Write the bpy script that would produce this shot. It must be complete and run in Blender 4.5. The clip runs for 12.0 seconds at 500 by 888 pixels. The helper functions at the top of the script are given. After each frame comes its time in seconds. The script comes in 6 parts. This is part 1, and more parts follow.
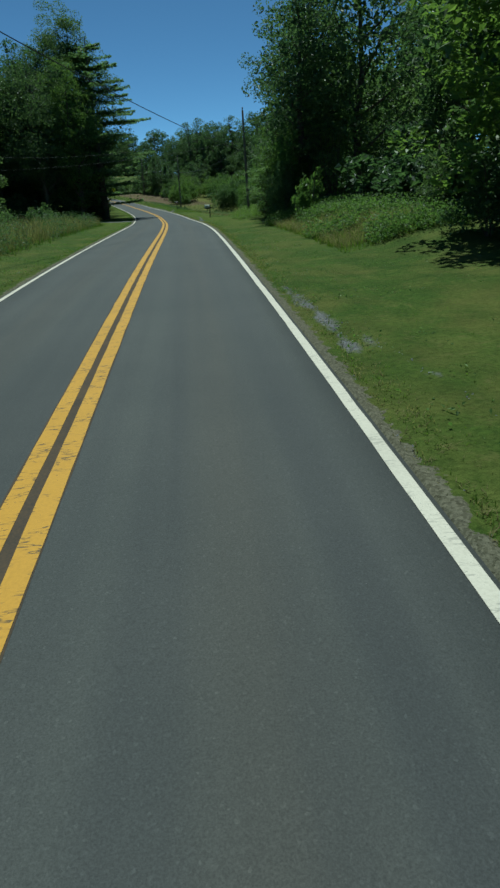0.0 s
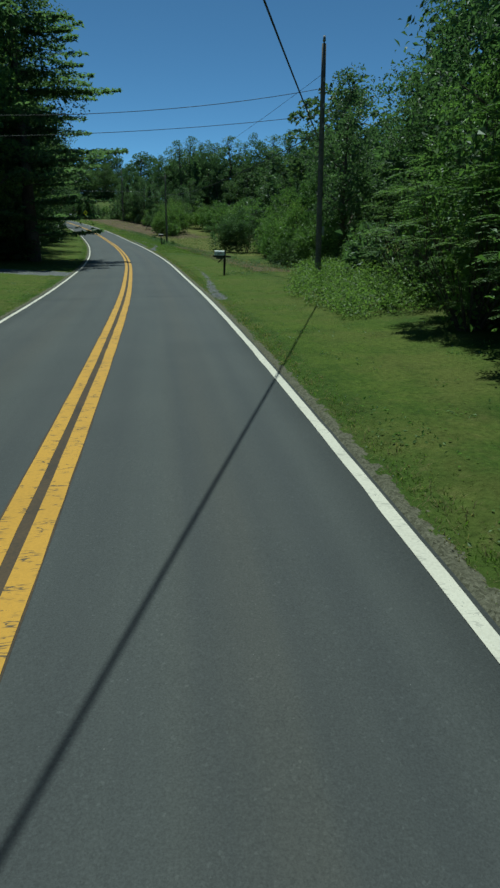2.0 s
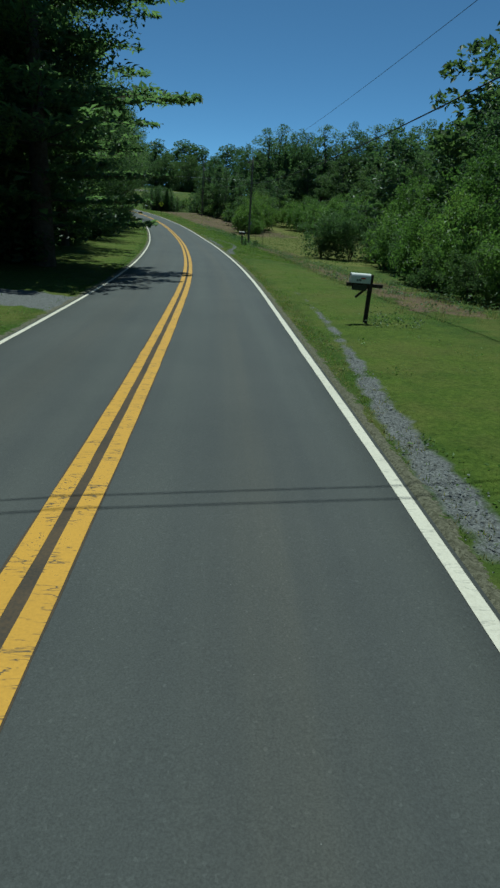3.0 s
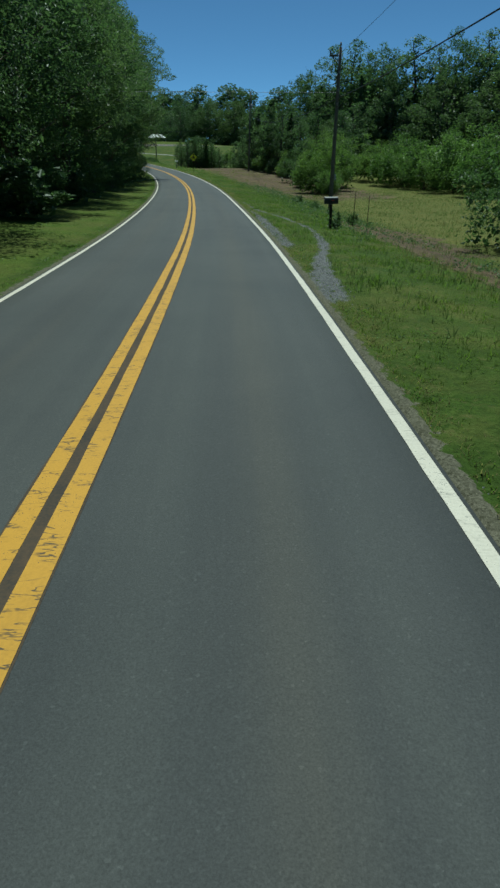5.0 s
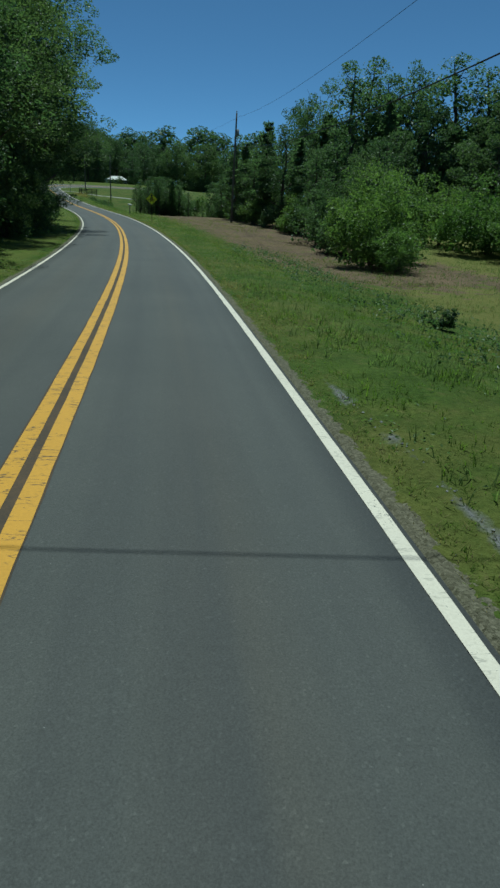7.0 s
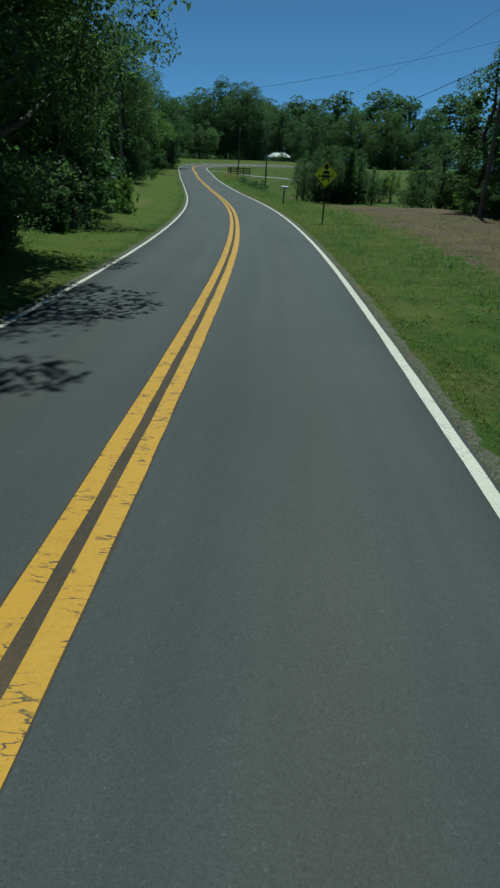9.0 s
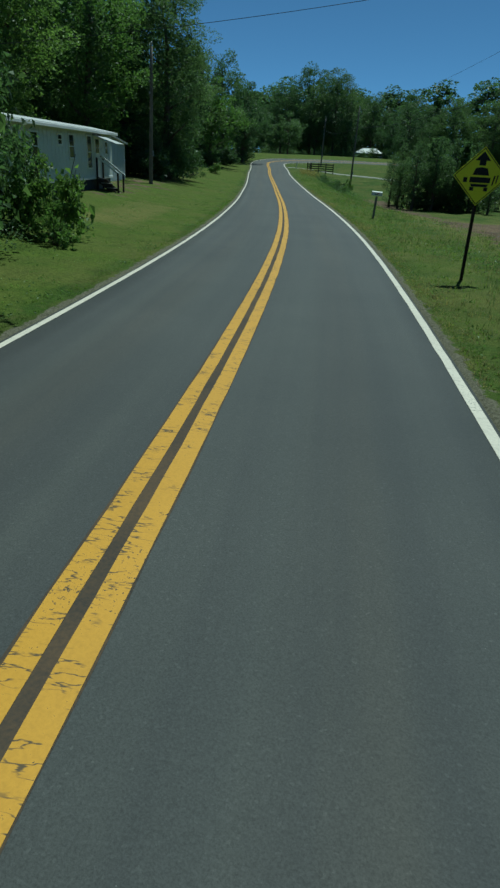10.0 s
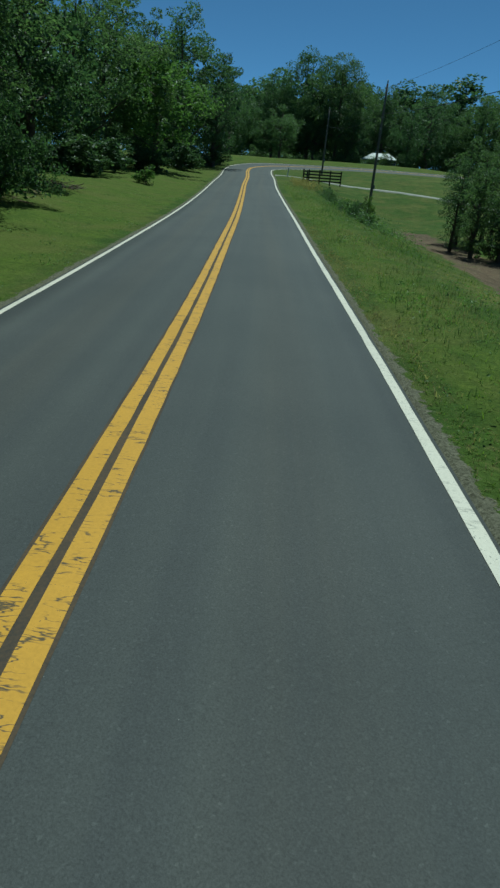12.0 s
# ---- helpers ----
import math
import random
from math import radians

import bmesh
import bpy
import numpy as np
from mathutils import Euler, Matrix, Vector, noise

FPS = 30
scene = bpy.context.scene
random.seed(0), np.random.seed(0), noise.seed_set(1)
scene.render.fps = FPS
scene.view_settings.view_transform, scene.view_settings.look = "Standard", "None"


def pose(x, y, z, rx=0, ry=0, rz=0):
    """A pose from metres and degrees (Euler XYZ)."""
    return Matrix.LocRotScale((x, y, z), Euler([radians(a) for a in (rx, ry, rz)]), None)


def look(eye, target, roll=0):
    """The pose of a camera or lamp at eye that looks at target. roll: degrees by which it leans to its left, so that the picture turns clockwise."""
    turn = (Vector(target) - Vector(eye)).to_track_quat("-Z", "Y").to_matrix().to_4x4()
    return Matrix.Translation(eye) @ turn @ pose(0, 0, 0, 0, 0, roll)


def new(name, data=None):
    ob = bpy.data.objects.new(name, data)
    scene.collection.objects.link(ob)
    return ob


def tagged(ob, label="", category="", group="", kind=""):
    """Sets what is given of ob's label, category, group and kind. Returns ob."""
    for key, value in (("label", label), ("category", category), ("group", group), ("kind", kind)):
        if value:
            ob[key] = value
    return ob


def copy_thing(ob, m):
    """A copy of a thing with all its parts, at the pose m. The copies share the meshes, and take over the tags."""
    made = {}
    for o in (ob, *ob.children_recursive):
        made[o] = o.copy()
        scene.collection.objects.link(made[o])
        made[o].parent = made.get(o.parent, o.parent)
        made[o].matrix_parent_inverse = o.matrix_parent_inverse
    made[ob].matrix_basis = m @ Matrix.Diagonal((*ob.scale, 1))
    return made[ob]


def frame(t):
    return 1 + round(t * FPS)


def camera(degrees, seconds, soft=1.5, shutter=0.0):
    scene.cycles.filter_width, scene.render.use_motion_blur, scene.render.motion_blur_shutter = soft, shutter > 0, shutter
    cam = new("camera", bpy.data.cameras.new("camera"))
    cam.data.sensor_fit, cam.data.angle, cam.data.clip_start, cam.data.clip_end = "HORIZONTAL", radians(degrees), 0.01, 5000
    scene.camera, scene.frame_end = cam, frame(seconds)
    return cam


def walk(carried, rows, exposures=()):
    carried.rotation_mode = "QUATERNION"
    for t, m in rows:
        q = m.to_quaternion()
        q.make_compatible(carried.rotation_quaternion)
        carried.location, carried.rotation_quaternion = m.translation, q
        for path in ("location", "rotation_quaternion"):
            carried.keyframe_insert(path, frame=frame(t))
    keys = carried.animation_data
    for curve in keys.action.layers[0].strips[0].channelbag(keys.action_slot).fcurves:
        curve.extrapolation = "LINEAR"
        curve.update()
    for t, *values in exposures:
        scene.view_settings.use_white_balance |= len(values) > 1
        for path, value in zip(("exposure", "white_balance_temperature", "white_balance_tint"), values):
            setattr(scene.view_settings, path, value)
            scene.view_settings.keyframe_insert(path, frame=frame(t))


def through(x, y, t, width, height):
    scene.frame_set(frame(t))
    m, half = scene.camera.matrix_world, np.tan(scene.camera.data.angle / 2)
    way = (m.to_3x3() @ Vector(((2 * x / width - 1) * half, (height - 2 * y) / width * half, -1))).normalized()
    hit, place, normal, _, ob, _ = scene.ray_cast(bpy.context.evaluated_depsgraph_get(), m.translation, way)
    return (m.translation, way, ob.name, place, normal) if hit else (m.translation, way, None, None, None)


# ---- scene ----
# ---------------------------------------------------------------- camera
cam = camera(45.63, 12.0, soft=2.5)
ROWS = [
    (0, 1.340, -11.144, 1.904, 67.28, 2.78, -5.80),
    (0.5, 1.325, -2.432, 2.108, 67.39, 3.47, -5.66),
    (1, 1.265, 6.241, 2.319, 68.88, 2.23, -7.58),
    (1.5, 1.218, 14.826, 2.341, 67.86, 1.60, -5.32),
    (2, 1.097, 23.362, 2.349, 69.97, -0.51, -7.14),
    (2.5, 0.980, 31.970, 2.287, 70.10, -2.53, -0.53),
    (3, 0.752, 40.493, 2.226, 69.66, -2.87, 0.15),
    (3.2, 0.580, 43.888, 2.191, 69.38, -3.11, 0.21),
    (3.6, 0.273, 50.669, 2.123, 68.61, -2.33, 0.26),
    (4, -0.085, 57.426, 2.087, 67.62, -0.41, 0.34),
    (4.4, -0.489, 64.192, 2.089, 66.68, 1.11, 1.04),
    (4.8, -1.017, 70.970, 2.126, 66.11, 0.72, 3.07),
    (5, -1.332, 74.361, 2.122, 65.99, -0.38, 4.69),
    (5.5, -2.339, 82.936, 2.206, 68.76, -3.20, 4.56),
    (6, -3.509, 91.745, 2.334, 70.33, -3.08, 1.49),
    (6.5, -4.810, 100.508, 2.485, 70.42, -2.99, 1.28),
    (6.7, -5.386, 104.035, 2.546, 70.38, -2.85, 1.48),
    (7.1, -6.563, 111.120, 2.700, 70.04, -2.35, 1.64),
    (7.5, -7.809, 118.236, 2.890, 69.50, -1.69, 1.93),
    (7.9, -9.133, 125.383, 3.110, 69.15, -1.23, 3.75),
    (8.3, -10.556, 132.546, 3.349, 69.41, -1.30, 8.52),
    (8.5, -11.257, 136.143, 3.499, 69.82, -1.59, 12.19),
    (9, -13.283, 145.053, 3.755, 68.04, -1.95, 16.20),
    (9.5, -15.357, 153.554, 4.141, 67.66, -3.23, 22.41),
    (10, -17.498, 161.639, 4.530, 67.44, -3.21, 23.75),
    (10.5, -19.806, 169.413, 4.872, 67.44, -2.77, 24.08),
    (11, -22.353, 177.060, 5.283, 67.52, -3.15, 23.91),
    (11.5, -25.004, 184.888, 5.653, 67.49, -3.45, 23.94),
    (12, -28.032, 192.687, 6.187, 67.94, -4.28, 23.45),
]
walk(cam, [(t, pose(x, y, z, rx, ry, rz)) for t, x, y, z, rx, ry, rz in ROWS], [(0.0, 0.03, 5700, -14), (8.0, 0.02, 5620, -14), (10.0, -0.05, 5520, -17), (12.0, -0.05, 5500, -18)])

# ---------------------------------------------------------------- light
SUN_UP, SUN_WAY = 67.5, (0.0, 1.0)      # degrees above the horizon, direction of the sun on the plan
world = bpy.data.worlds.new("sky")
scene.world = world
world.use_nodes = True
wn = world.node_tree.nodes
sky = wn.new("ShaderNodeTexSky")
sky.sky_type = "NISHITA"
sky.sun_disc = False
sky.sun_elevation = radians(SUN_UP)
sky.sun_rotation = math.atan2(SUN_WAY[0], SUN_WAY[1])
sky.altitude, sky.air_density, sky.dust_density, sky.ozone_density = 900.0, 0.42, 0.0, 4.5
haze = wn.new("ShaderNodeMix")          # the day's air is a little greener than the clear model's
haze.data_type, haze.blend_type = "RGBA", "MULTIPLY"
haze.inputs["Factor"].default_value = 1.0
haze.inputs["B"].default_value = (0.86, 0.965, 0.925, 1.0)
world.node_tree.links.new(sky.outputs[0], haze.inputs["A"])
world.node_tree.links.new(haze.outputs["Result"], wn["Background"].inputs[0])
wn["Background"].inputs[1].default_value = 0.108
sun = new("sun", bpy.data.lights.new("sun", "SUN"))
sun.data.energy, sun.data.angle, sun.data.color = 4.35, radians(0.53), (1.0, 0.96, 0.88)
flat = math.cos(radians(SUN_UP)) / math.hypot(*SUN_WAY)
sun.matrix_world = look((0, 0, 60), (-SUN_WAY[0] * flat, -SUN_WAY[1] * flat, 60 - math.sin(radians(SUN_UP))))


# ---------------------------------------------------------------- materials
def material(name, rough=0.8, spec=0.3):
    m = bpy.data.materials.new(name)
    m.use_nodes = True
    b = m.node_tree.nodes["Principled BSDF"]
    b.inputs["Roughness"].default_value = rough
    b.inputs["Specular IOR Level"].default_value = spec
    return m, m.node_tree.nodes, m.node_tree.links, b


def tex(nodes, links, kind, scale, detail=4.0, rough=0.6, coords="Object"):
    tc = nodes.new("ShaderNodeTexCoord")
    n = nodes.new("ShaderNodeTexNoise" if kind == "noise" else "ShaderNodeTexVoronoi")
    n.inputs["Scale"].default_value = scale
    if kind == "noise":
        n.inputs["Detail"].default_value = detail
        n.inputs["Roughness"].default_value = rough
    links.new(tc.outputs[coords], n.inputs["Vector"])
    return n


def ramp(nodes, links, source, stops):
    r = nodes.new("ShaderNodeValToRGB")
    while len(r.color_ramp.elements) < len(stops):
        r.color_ramp.elements.new(0.5)
    for e, (at, c) in zip(r.color_ramp.elements, stops):
        e.position, e.color = at, (*c, 1) if len(c) == 3 else c
    links.new(source, r.inputs[0])
    return r.outputs[0]


def mix(nodes, links, kind, fac, a, b):
    n = nodes.new("ShaderNodeMix")
    n.data_type, n.blend_type = "RGBA", kind
    for socket, value in ((n.inputs[0], fac), (n.inputs[6], a), (n.inputs[7], b)):
        if isinstance(value, (int, float)):
            socket.default_value = value
        elif isinstance(value, tuple):
            socket.default_value = (*value, 1)
        else:
            links.new(value, socket)
    return n.outputs[2]


def bump(nodes, links, bsdf, height, strength, distance):
    n = nodes.new("ShaderNodeBump")
    n.inputs["Strength"].default_value, n.inputs["Distance"].default_value = strength, distance
    links.new(height, n.inputs["Height"])
    links.new(n.outputs[0], bsdf.inputs["Normal"])


def grainy(name, dark, light, fine, coarse, rough=0.8, spec=0.3, relief=0.3, depth=0.005, metal=0.0):
    """A surface that varies from dark to light at a fine and a coarse scale."""
    m, n, l, b = material(name, rough, spec)
    a, c = tex(n, l, "noise", fine, 6), tex(n, l, "noise", coarse, 3)
    both = mix(n, l, "MIX", 0.5, a.outputs[0], c.outputs[0])
    l.new(ramp(n, l, both, [(0.32, dark), (0.68, light)]), b.inputs["Base Color"])
    b.inputs["Metallic"].default_value = metal
    if relief:
        bump(n, l, b, a.outputs[0], relief, depth)
    return m


def asphalt_material():
    m, n, l, b = material("asphalt", 0.75, 0.35)
    tc = n.new("ShaderNodeUVMap")
    grain, patch = tex(n, l, "noise", 90, 3, 0.8), tex(n, l, "noise", 0.35, 4)
    stone = tex(n, l, "voronoi", 70)
    base = ramp(n, l, grain.outputs[0], [(0.25, (0.028, 0.030, 0.0312)), (0.75, (0.070, 0.074, 0.0755))])
    stones = ramp(n, l, stone.outputs["Color"], [(0.0, (0.75, 0.75, 0.75)), (0.85, (1, 1, 1)), (1.0, (1.7, 1.7, 1.65))])
    base = mix(n, l, "MULTIPLY", 0.6, base, stones)
    base = mix(n, l, "MULTIPLY", 0.8, base, ramp(n, l, patch.outputs[0], [(0.3, (0.8, 0.82, 0.83)), (0.7, (1.12, 1.1, 1.07))]))
    # streaks along the lanes, polished by wheels
    stretch = n.new("ShaderNodeMapping")
    stretch.inputs["Scale"].default_value = (2.2, 0.05, 1)
    l.new(tc.outputs[0], stretch.inputs[0])
    streak = n.new("ShaderNodeTexNoise")
    streak.inputs["Scale"].default_value, streak.inputs["Detail"].default_value = 1.0, 5
    l.new(stretch.outputs[0], streak.inputs["Vector"])
    base = mix(n, l, "MULTIPLY", 0.8, base, ramp(n, l, streak.outputs[0], [(0.35, (0.84, 0.84, 0.86)), (0.65, (1.14, 1.13, 1.08))]))
    # brownish oil drip along the middle of each lane, and sparse pale specks
    parts = n.new("ShaderNodeSeparateXYZ")
    l.new(tc.outputs[0], parts.inputs[0])
    side, off = n.new("ShaderNodeMath"), n.new("ShaderNodeMath")
    side.operation, off.operation = "ABSOLUTE", "SUBTRACT"
    l.new(parts.outputs[0], side.inputs[0])
    l.new(side.outputs[0], off.inputs[0])
    off.inputs[1].default_value = 1.5
    near = n.new("ShaderNodeMath")
    near.operation = "ABSOLUTE"
    l.new(off.outputs[0], near.inputs[0])
    band = ramp(n, l, near.outputs[0], [(0.1, (1, 1, 1)), (0.55, (0, 0, 0))])
    band = mix(n, l, "MULTIPLY", 1.0, band, ramp(n, l, streak.outputs[0], [(0.35, (0.3, 0.3, 0.3)), (0.6, (1, 1, 1))]))
    base = mix(n, l, "MIX", band, base, mix(n, l, "MULTIPLY", 1.0, base, (1.05, 0.985, 0.93)))
    pale_speck = tex(n, l, "voronoi", 7.0)
    base = mix(n, l, "MIX", ramp(n, l, pale_speck.outputs["Distance"], [(0.010, (0.7, 0.7, 0.7)), (0.026, (0, 0, 0))]), base, (0.24, 0.24, 0.235))
    l.new(base, b.inputs["Base Color"])
    bump(n, l, b, grain.outputs[0], 0.5, 0.004)
    return m


def paint_material(name, colour, worn, amount, cracked):
    """Road paint on asphalt, cracked across and rubbed through in places."""
    m, n, l, b = material(name, 0.65, 0.3)
    fine, blot = tex(n, l, "noise", 38, 6, 0.75), tex(n, l, "noise", 0.7, 3)
    uv, squash = n.new("ShaderNodeUVMap"), n.new("ShaderNodeMapping")
    squash.inputs["Scale"].default_value = (3.6, 15.0, 1)
    l.new(uv.outputs[0], squash.inputs[0])
    crack = n.new("ShaderNodeTexNoise")
    crack.inputs["Scale"].default_value, crack.inputs["Detail"].default_value = 1.0, 3
    l.new(squash.outputs[0], crack.inputs["Vector"])
    wear = n.new("ShaderNodeMath")
    wear.operation = "MULTIPLY_ADD"
    l.new(blot.outputs[0], wear.inputs[0])
    wear.inputs[1].default_value = 0.42
    l.new(fine.outputs[0], wear.inputs[2])
    holes = ramp(n, l, wear.outputs[0], [(amount, (0, 0, 0)), (amount + 0.05, (1, 1, 1))])
    lines = ramp(n, l, crack.outputs[0], [(0.474, (0, 0, 0)), (0.49, (1, 1, 1)), (0.51, (1, 1, 1)), (0.526, (0, 0, 0))])
    some = ramp(n, l, tex(n, l, "noise", 5.0, 3).outputs[0], [(0.46, (0, 0, 0)), (0.57, (cracked, cracked, cracked))])
    lines = mix(n, l, "MULTIPLY", 1.0, lines, some)
    both = mix(n, l, "LIGHTEN", 1.0, holes, lines)
    tint = mix(n, l, "MULTIPLY", 0.6, colour, ramp(n, l, fine.outputs[0], [(0.3, (0.72, 0.71, 0.69)), (0.6, (1.05, 1.05, 1.05))]))
    tint = mix(n, l, "MULTIPLY", 0.6, tint, ramp(n, l, blot.outputs[0], [(0.3, (0.82, 0.82, 0.82)), (0.7, (1.05, 1.05, 1.05))]))
    l.new(mix(n, l, "MIX", both, tint, worn), b.inputs["Base Color"])
    bump(n, l, b, fine.outputs[0], 0.3, 0.002)
    return m


def turf_material():
    """Mown grass with dry and bare spots; soil and gravel where the sheet's attributes say so."""
    m, n, l, b = material("turf", 0.95, 0.1)
    fine, mid, wide = tex(n, l, "noise", 14, 5, 0.7), tex(n, l, "noise", 1.1, 4), tex(n, l, "noise", 0.11, 3)
    grass = ramp(n, l, fine.outputs[0], [(0.3, (0.025, 0.047, 0.008)), (0.7, (0.066, 0.106, 0.018))])
    patch, tuft = tex(n, l, "noise", 0.45, 5, 0.65), tex(n, l, "noise", 4.5, 4, 0.7)
    olive = ramp(n, l, fine.outputs[0], [(0.3, (0.062, 0.068, 0.015)), (0.7, (0.128, 0.130, 0.038))])
    grass = mix(n, l, "MIX", ramp(n, l, patch.outputs[0], [(0.44, (0, 0, 0)), (0.62, (0.75, 0.75, 0.75))]), grass, olive)
    grass = mix(n, l, "MIX", ramp(n, l, tuft.outputs[0], [(0.56, (0, 0, 0)), (0.72, (0.6, 0.6, 0.6))]), grass, (0.13, 0.118, 0.045))
    grass = mix(n, l, "MIX", ramp(n, l, wide.outputs[0], [(0.45, (0, 0, 0)), (0.75, (0.4, 0.4, 0.4))]), grass, (0.11, 0.118, 0.03))
    grass = mix(n, l, "MULTIPLY", 0.7, grass, ramp(n, l, mid.outputs[0], [(0.3, (0.62, 0.68, 0.6)), (0.7, (1.2, 1.18, 1.15))]))
    soil = ramp(n, l, fine.outputs[0], [(0.3, (0.054, 0.038, 0.027)), (0.7, (0.15, 0.105, 0.072))])
    soil = mix(n, l, "MULTIPLY", 0.9, soil, ramp(n, l, patch.outputs[0], [(0.3, (0.6, 0.62, 0.62)), (0.7, (1.4, 1.35, 1.25))]))
    soil = mix(n, l, "MIX", ramp(n, l, tuft.outputs[0], [(0.5, (0, 0, 0)), (0.68, (0.7, 0.7, 0.7))]), soil, (0.17, 0.14, 0.085))
    pebble = tex(n, l, "voronoi", 44)
    gravel = ramp(n, l, pebble.outputs["Color"], [(0.0, (0.05, 0.05, 0.05)), (1.0, (0.2, 0.2, 0.202))])
    field = (0.122, 0.124, 0.037)
    lush = ramp(n, l, fine.outputs[0], [(0.3, (0.044, 0.068, 0.010)), (0.7, (0.100, 0.134, 0.021))])
    lush = mix(n, l, "MULTIPLY", 0.8, lush, ramp(n, l, tuft.outputs[0], [(0.32, (0.72, 0.76, 0.7)), (0.68, (1.28, 1.24, 1.2))]))
    lush = mix(n, l, "MIX", ramp(n, l, patch.outputs[0], [(0.42, (0, 0, 0)), (0.66, (0.65, 0.65, 0.65))]), lush, olive)
    for name, cover, lo, hi in (("lush", lush, 0.25, 0.8), ("field", field, 0.35, 0.75), ("soil", soil, 0.42, 0.55), ("gravel", gravel, 0.40, 0.62)):
        at = n.new("ShaderNodeAttribute")
        at.attribute_name = name
        sum_ = n.new("ShaderNodeMath")
        sum_.operation = "MULTIPLY_ADD"
        l.new(mid.outputs[0], sum_.inputs[0])
        sum_.inputs[1].default_value = {"soil": 1.7, "gravel": 1.5}.get(name, 0.9)
        l.new(at.outputs["Fac"], sum_.inputs[2])
        less = n.new("ShaderNodeMath")
        less.operation = "SUBTRACT"
        l.new(sum_.outputs[0], less.inputs[0])
        less.inputs[1].default_value = {"soil": 0.85, "gravel": 0.75}.get(name, 0.45)
        if name == "field":
            cover = mix(n, l, "MULTIPLY", 0.8, field, ramp(n, l, fine.outputs[0], [(0.3, (0.6, 0.65, 0.6)), (0.7, (1.2, 1.15, 1.1))]))
            cover = mix(n, l, "MULTIPLY", 0.8, cover, ramp(n, l, patch.outputs[0], [(0.3, (0.72, 0.85, 0.7)), (0.7, (1.2, 1.1, 1.15))]))
        grass = mix(n, l, "MIX", ramp(n, l, less.outputs[0], [(lo, (0, 0, 0)), (hi, (1, 1, 1))]), grass, cover)
    # the worn strip beside the asphalt: dust and grit, broken up by tufts
    at, sum_ = n.new("ShaderNodeAttribute"), n.new("ShaderNodeMath")
    at.attribute_name = "edge"
    sum_.operation = "MULTIPLY_ADD"
    l.new(tuft.outputs[0], sum_.inputs[0])
    sum_.inputs[1].default_value = 1.3
    l.new(at.outputs["Fac"], sum_.inputs[2])
    dust = ramp(n, l, pebble.outputs["Color"], [(0.0, (0.058, 0.053, 0.038)), (1.0, (0.18, 0.165, 0.125))])
    grass = mix(n, l, "MIX", ramp(n, l, sum_.outputs[0], [(0.98, (0, 0, 0)), (1.5, (0.9, 0.9, 0.9))]), grass, dust)
    l.new(grass, b.inputs["Base Color"])
    bump(n, l, b, fine.outputs[0], 0.9, 0.05)
    return m


def leaf_material(name, dark, light, through=0.35, rough=0.5):
    """Leaves: each a little different, letting some light through."""
    m, n, l, b = material(name, rough, 0.36 if rough < 0.6 else 0.2)
    info, geo = n.new("ShaderNodeObjectInfo"), n.new("ShaderNodeNewGeometry")
    c = ramp(n, l, geo.outputs["Random Per Island"], [(0.0, dark), (1.0, light)])
    c = mix(n, l, "MULTIPLY", 0.7, c, ramp(n, l, info.outputs["Random"], [(0.0, (0.72, 0.80, 0.70)), (0.5, (1, 1, 1)), (1.0, (1.25, 1.12, 0.9))]))
    l.new(c, b.inputs["Base Color"])
    t = n.new("ShaderNodeBsdfTranslucent")
    l.new(mix(n, l, "MULTIPLY", 1.0, c, (1.3, 1.45, 0.95)), t.inputs["Color"])
    s = n.new("ShaderNodeMixShader")
    s.inputs[0].default_value = through
    l.new(b.outputs[0], s.inputs[1])
    l.new(t.outputs[0], s.inputs[2])
    l.new(s.outputs[0], n["Material Output"].inputs[0])
    return m


ASPHALT = asphalt_material()
YELLOW = paint_material("yellow_paint", (0.50, 0.265, 0.026), (0.04, 0.035, 0.027), 0.845, 0.9)
WHITE = paint_material("white_paint", (0.59, 0.54, 0.46), (0.15, 0.145, 0.13), 0.83, 0.45)
TURF = turf_material()
LEAF = leaf_material("leaves", (0.054, 0.09, 0.042), (0.13, 0.192, 0.082), 0.46)
LEAF_DARK = leaf_material("dark_leaves", (0.044, 0.077, 0.04), (0.105, 0.157, 0.07), 0.46)
LEAF_DEEP = leaf_material("deep_green_leaves", (0.046, 0.081, 0.041), (0.118, 0.175, 0.074), 0.5)
LEAF_LIGHT = leaf_material("light_leaves", (0.07, 0.12, 0.034), (0.165, 0.245, 0.07), 0.47)
NEEDLE = leaf_material("needles", (0.062, 0.105, 0.056), (0.145, 0.21, 0.092), 0.58)
BLADE = leaf_material("grass_blades", (0.056, 0.095, 0.014), (0.118, 0.178, 0.027), 0.6, 0.85)
SEDGE = leaf_material("pale_grass_blades", (0.06, 0.098, 0.03), (0.13, 0.18, 0.062), 0.6, 0.8)
STRAW = leaf_material("dry_weeds", (0.13, 0.123, 0.055), (0.27, 0.235, 0.12), 0.5, 0.85)
BARK = grainy("bark", (0.05, 0.04, 0.03), (0.17, 0.14, 0.11), 9, 1.5, 0.95, 0.1, 0.9, 0.03)
POLEWOOD = grainy("weathered_pole_wood", (0.095, 0.082, 0.068), (0.23, 0.205, 0.17), 12, 1.2, 0.9, 0.15, 0.5, 0.01)


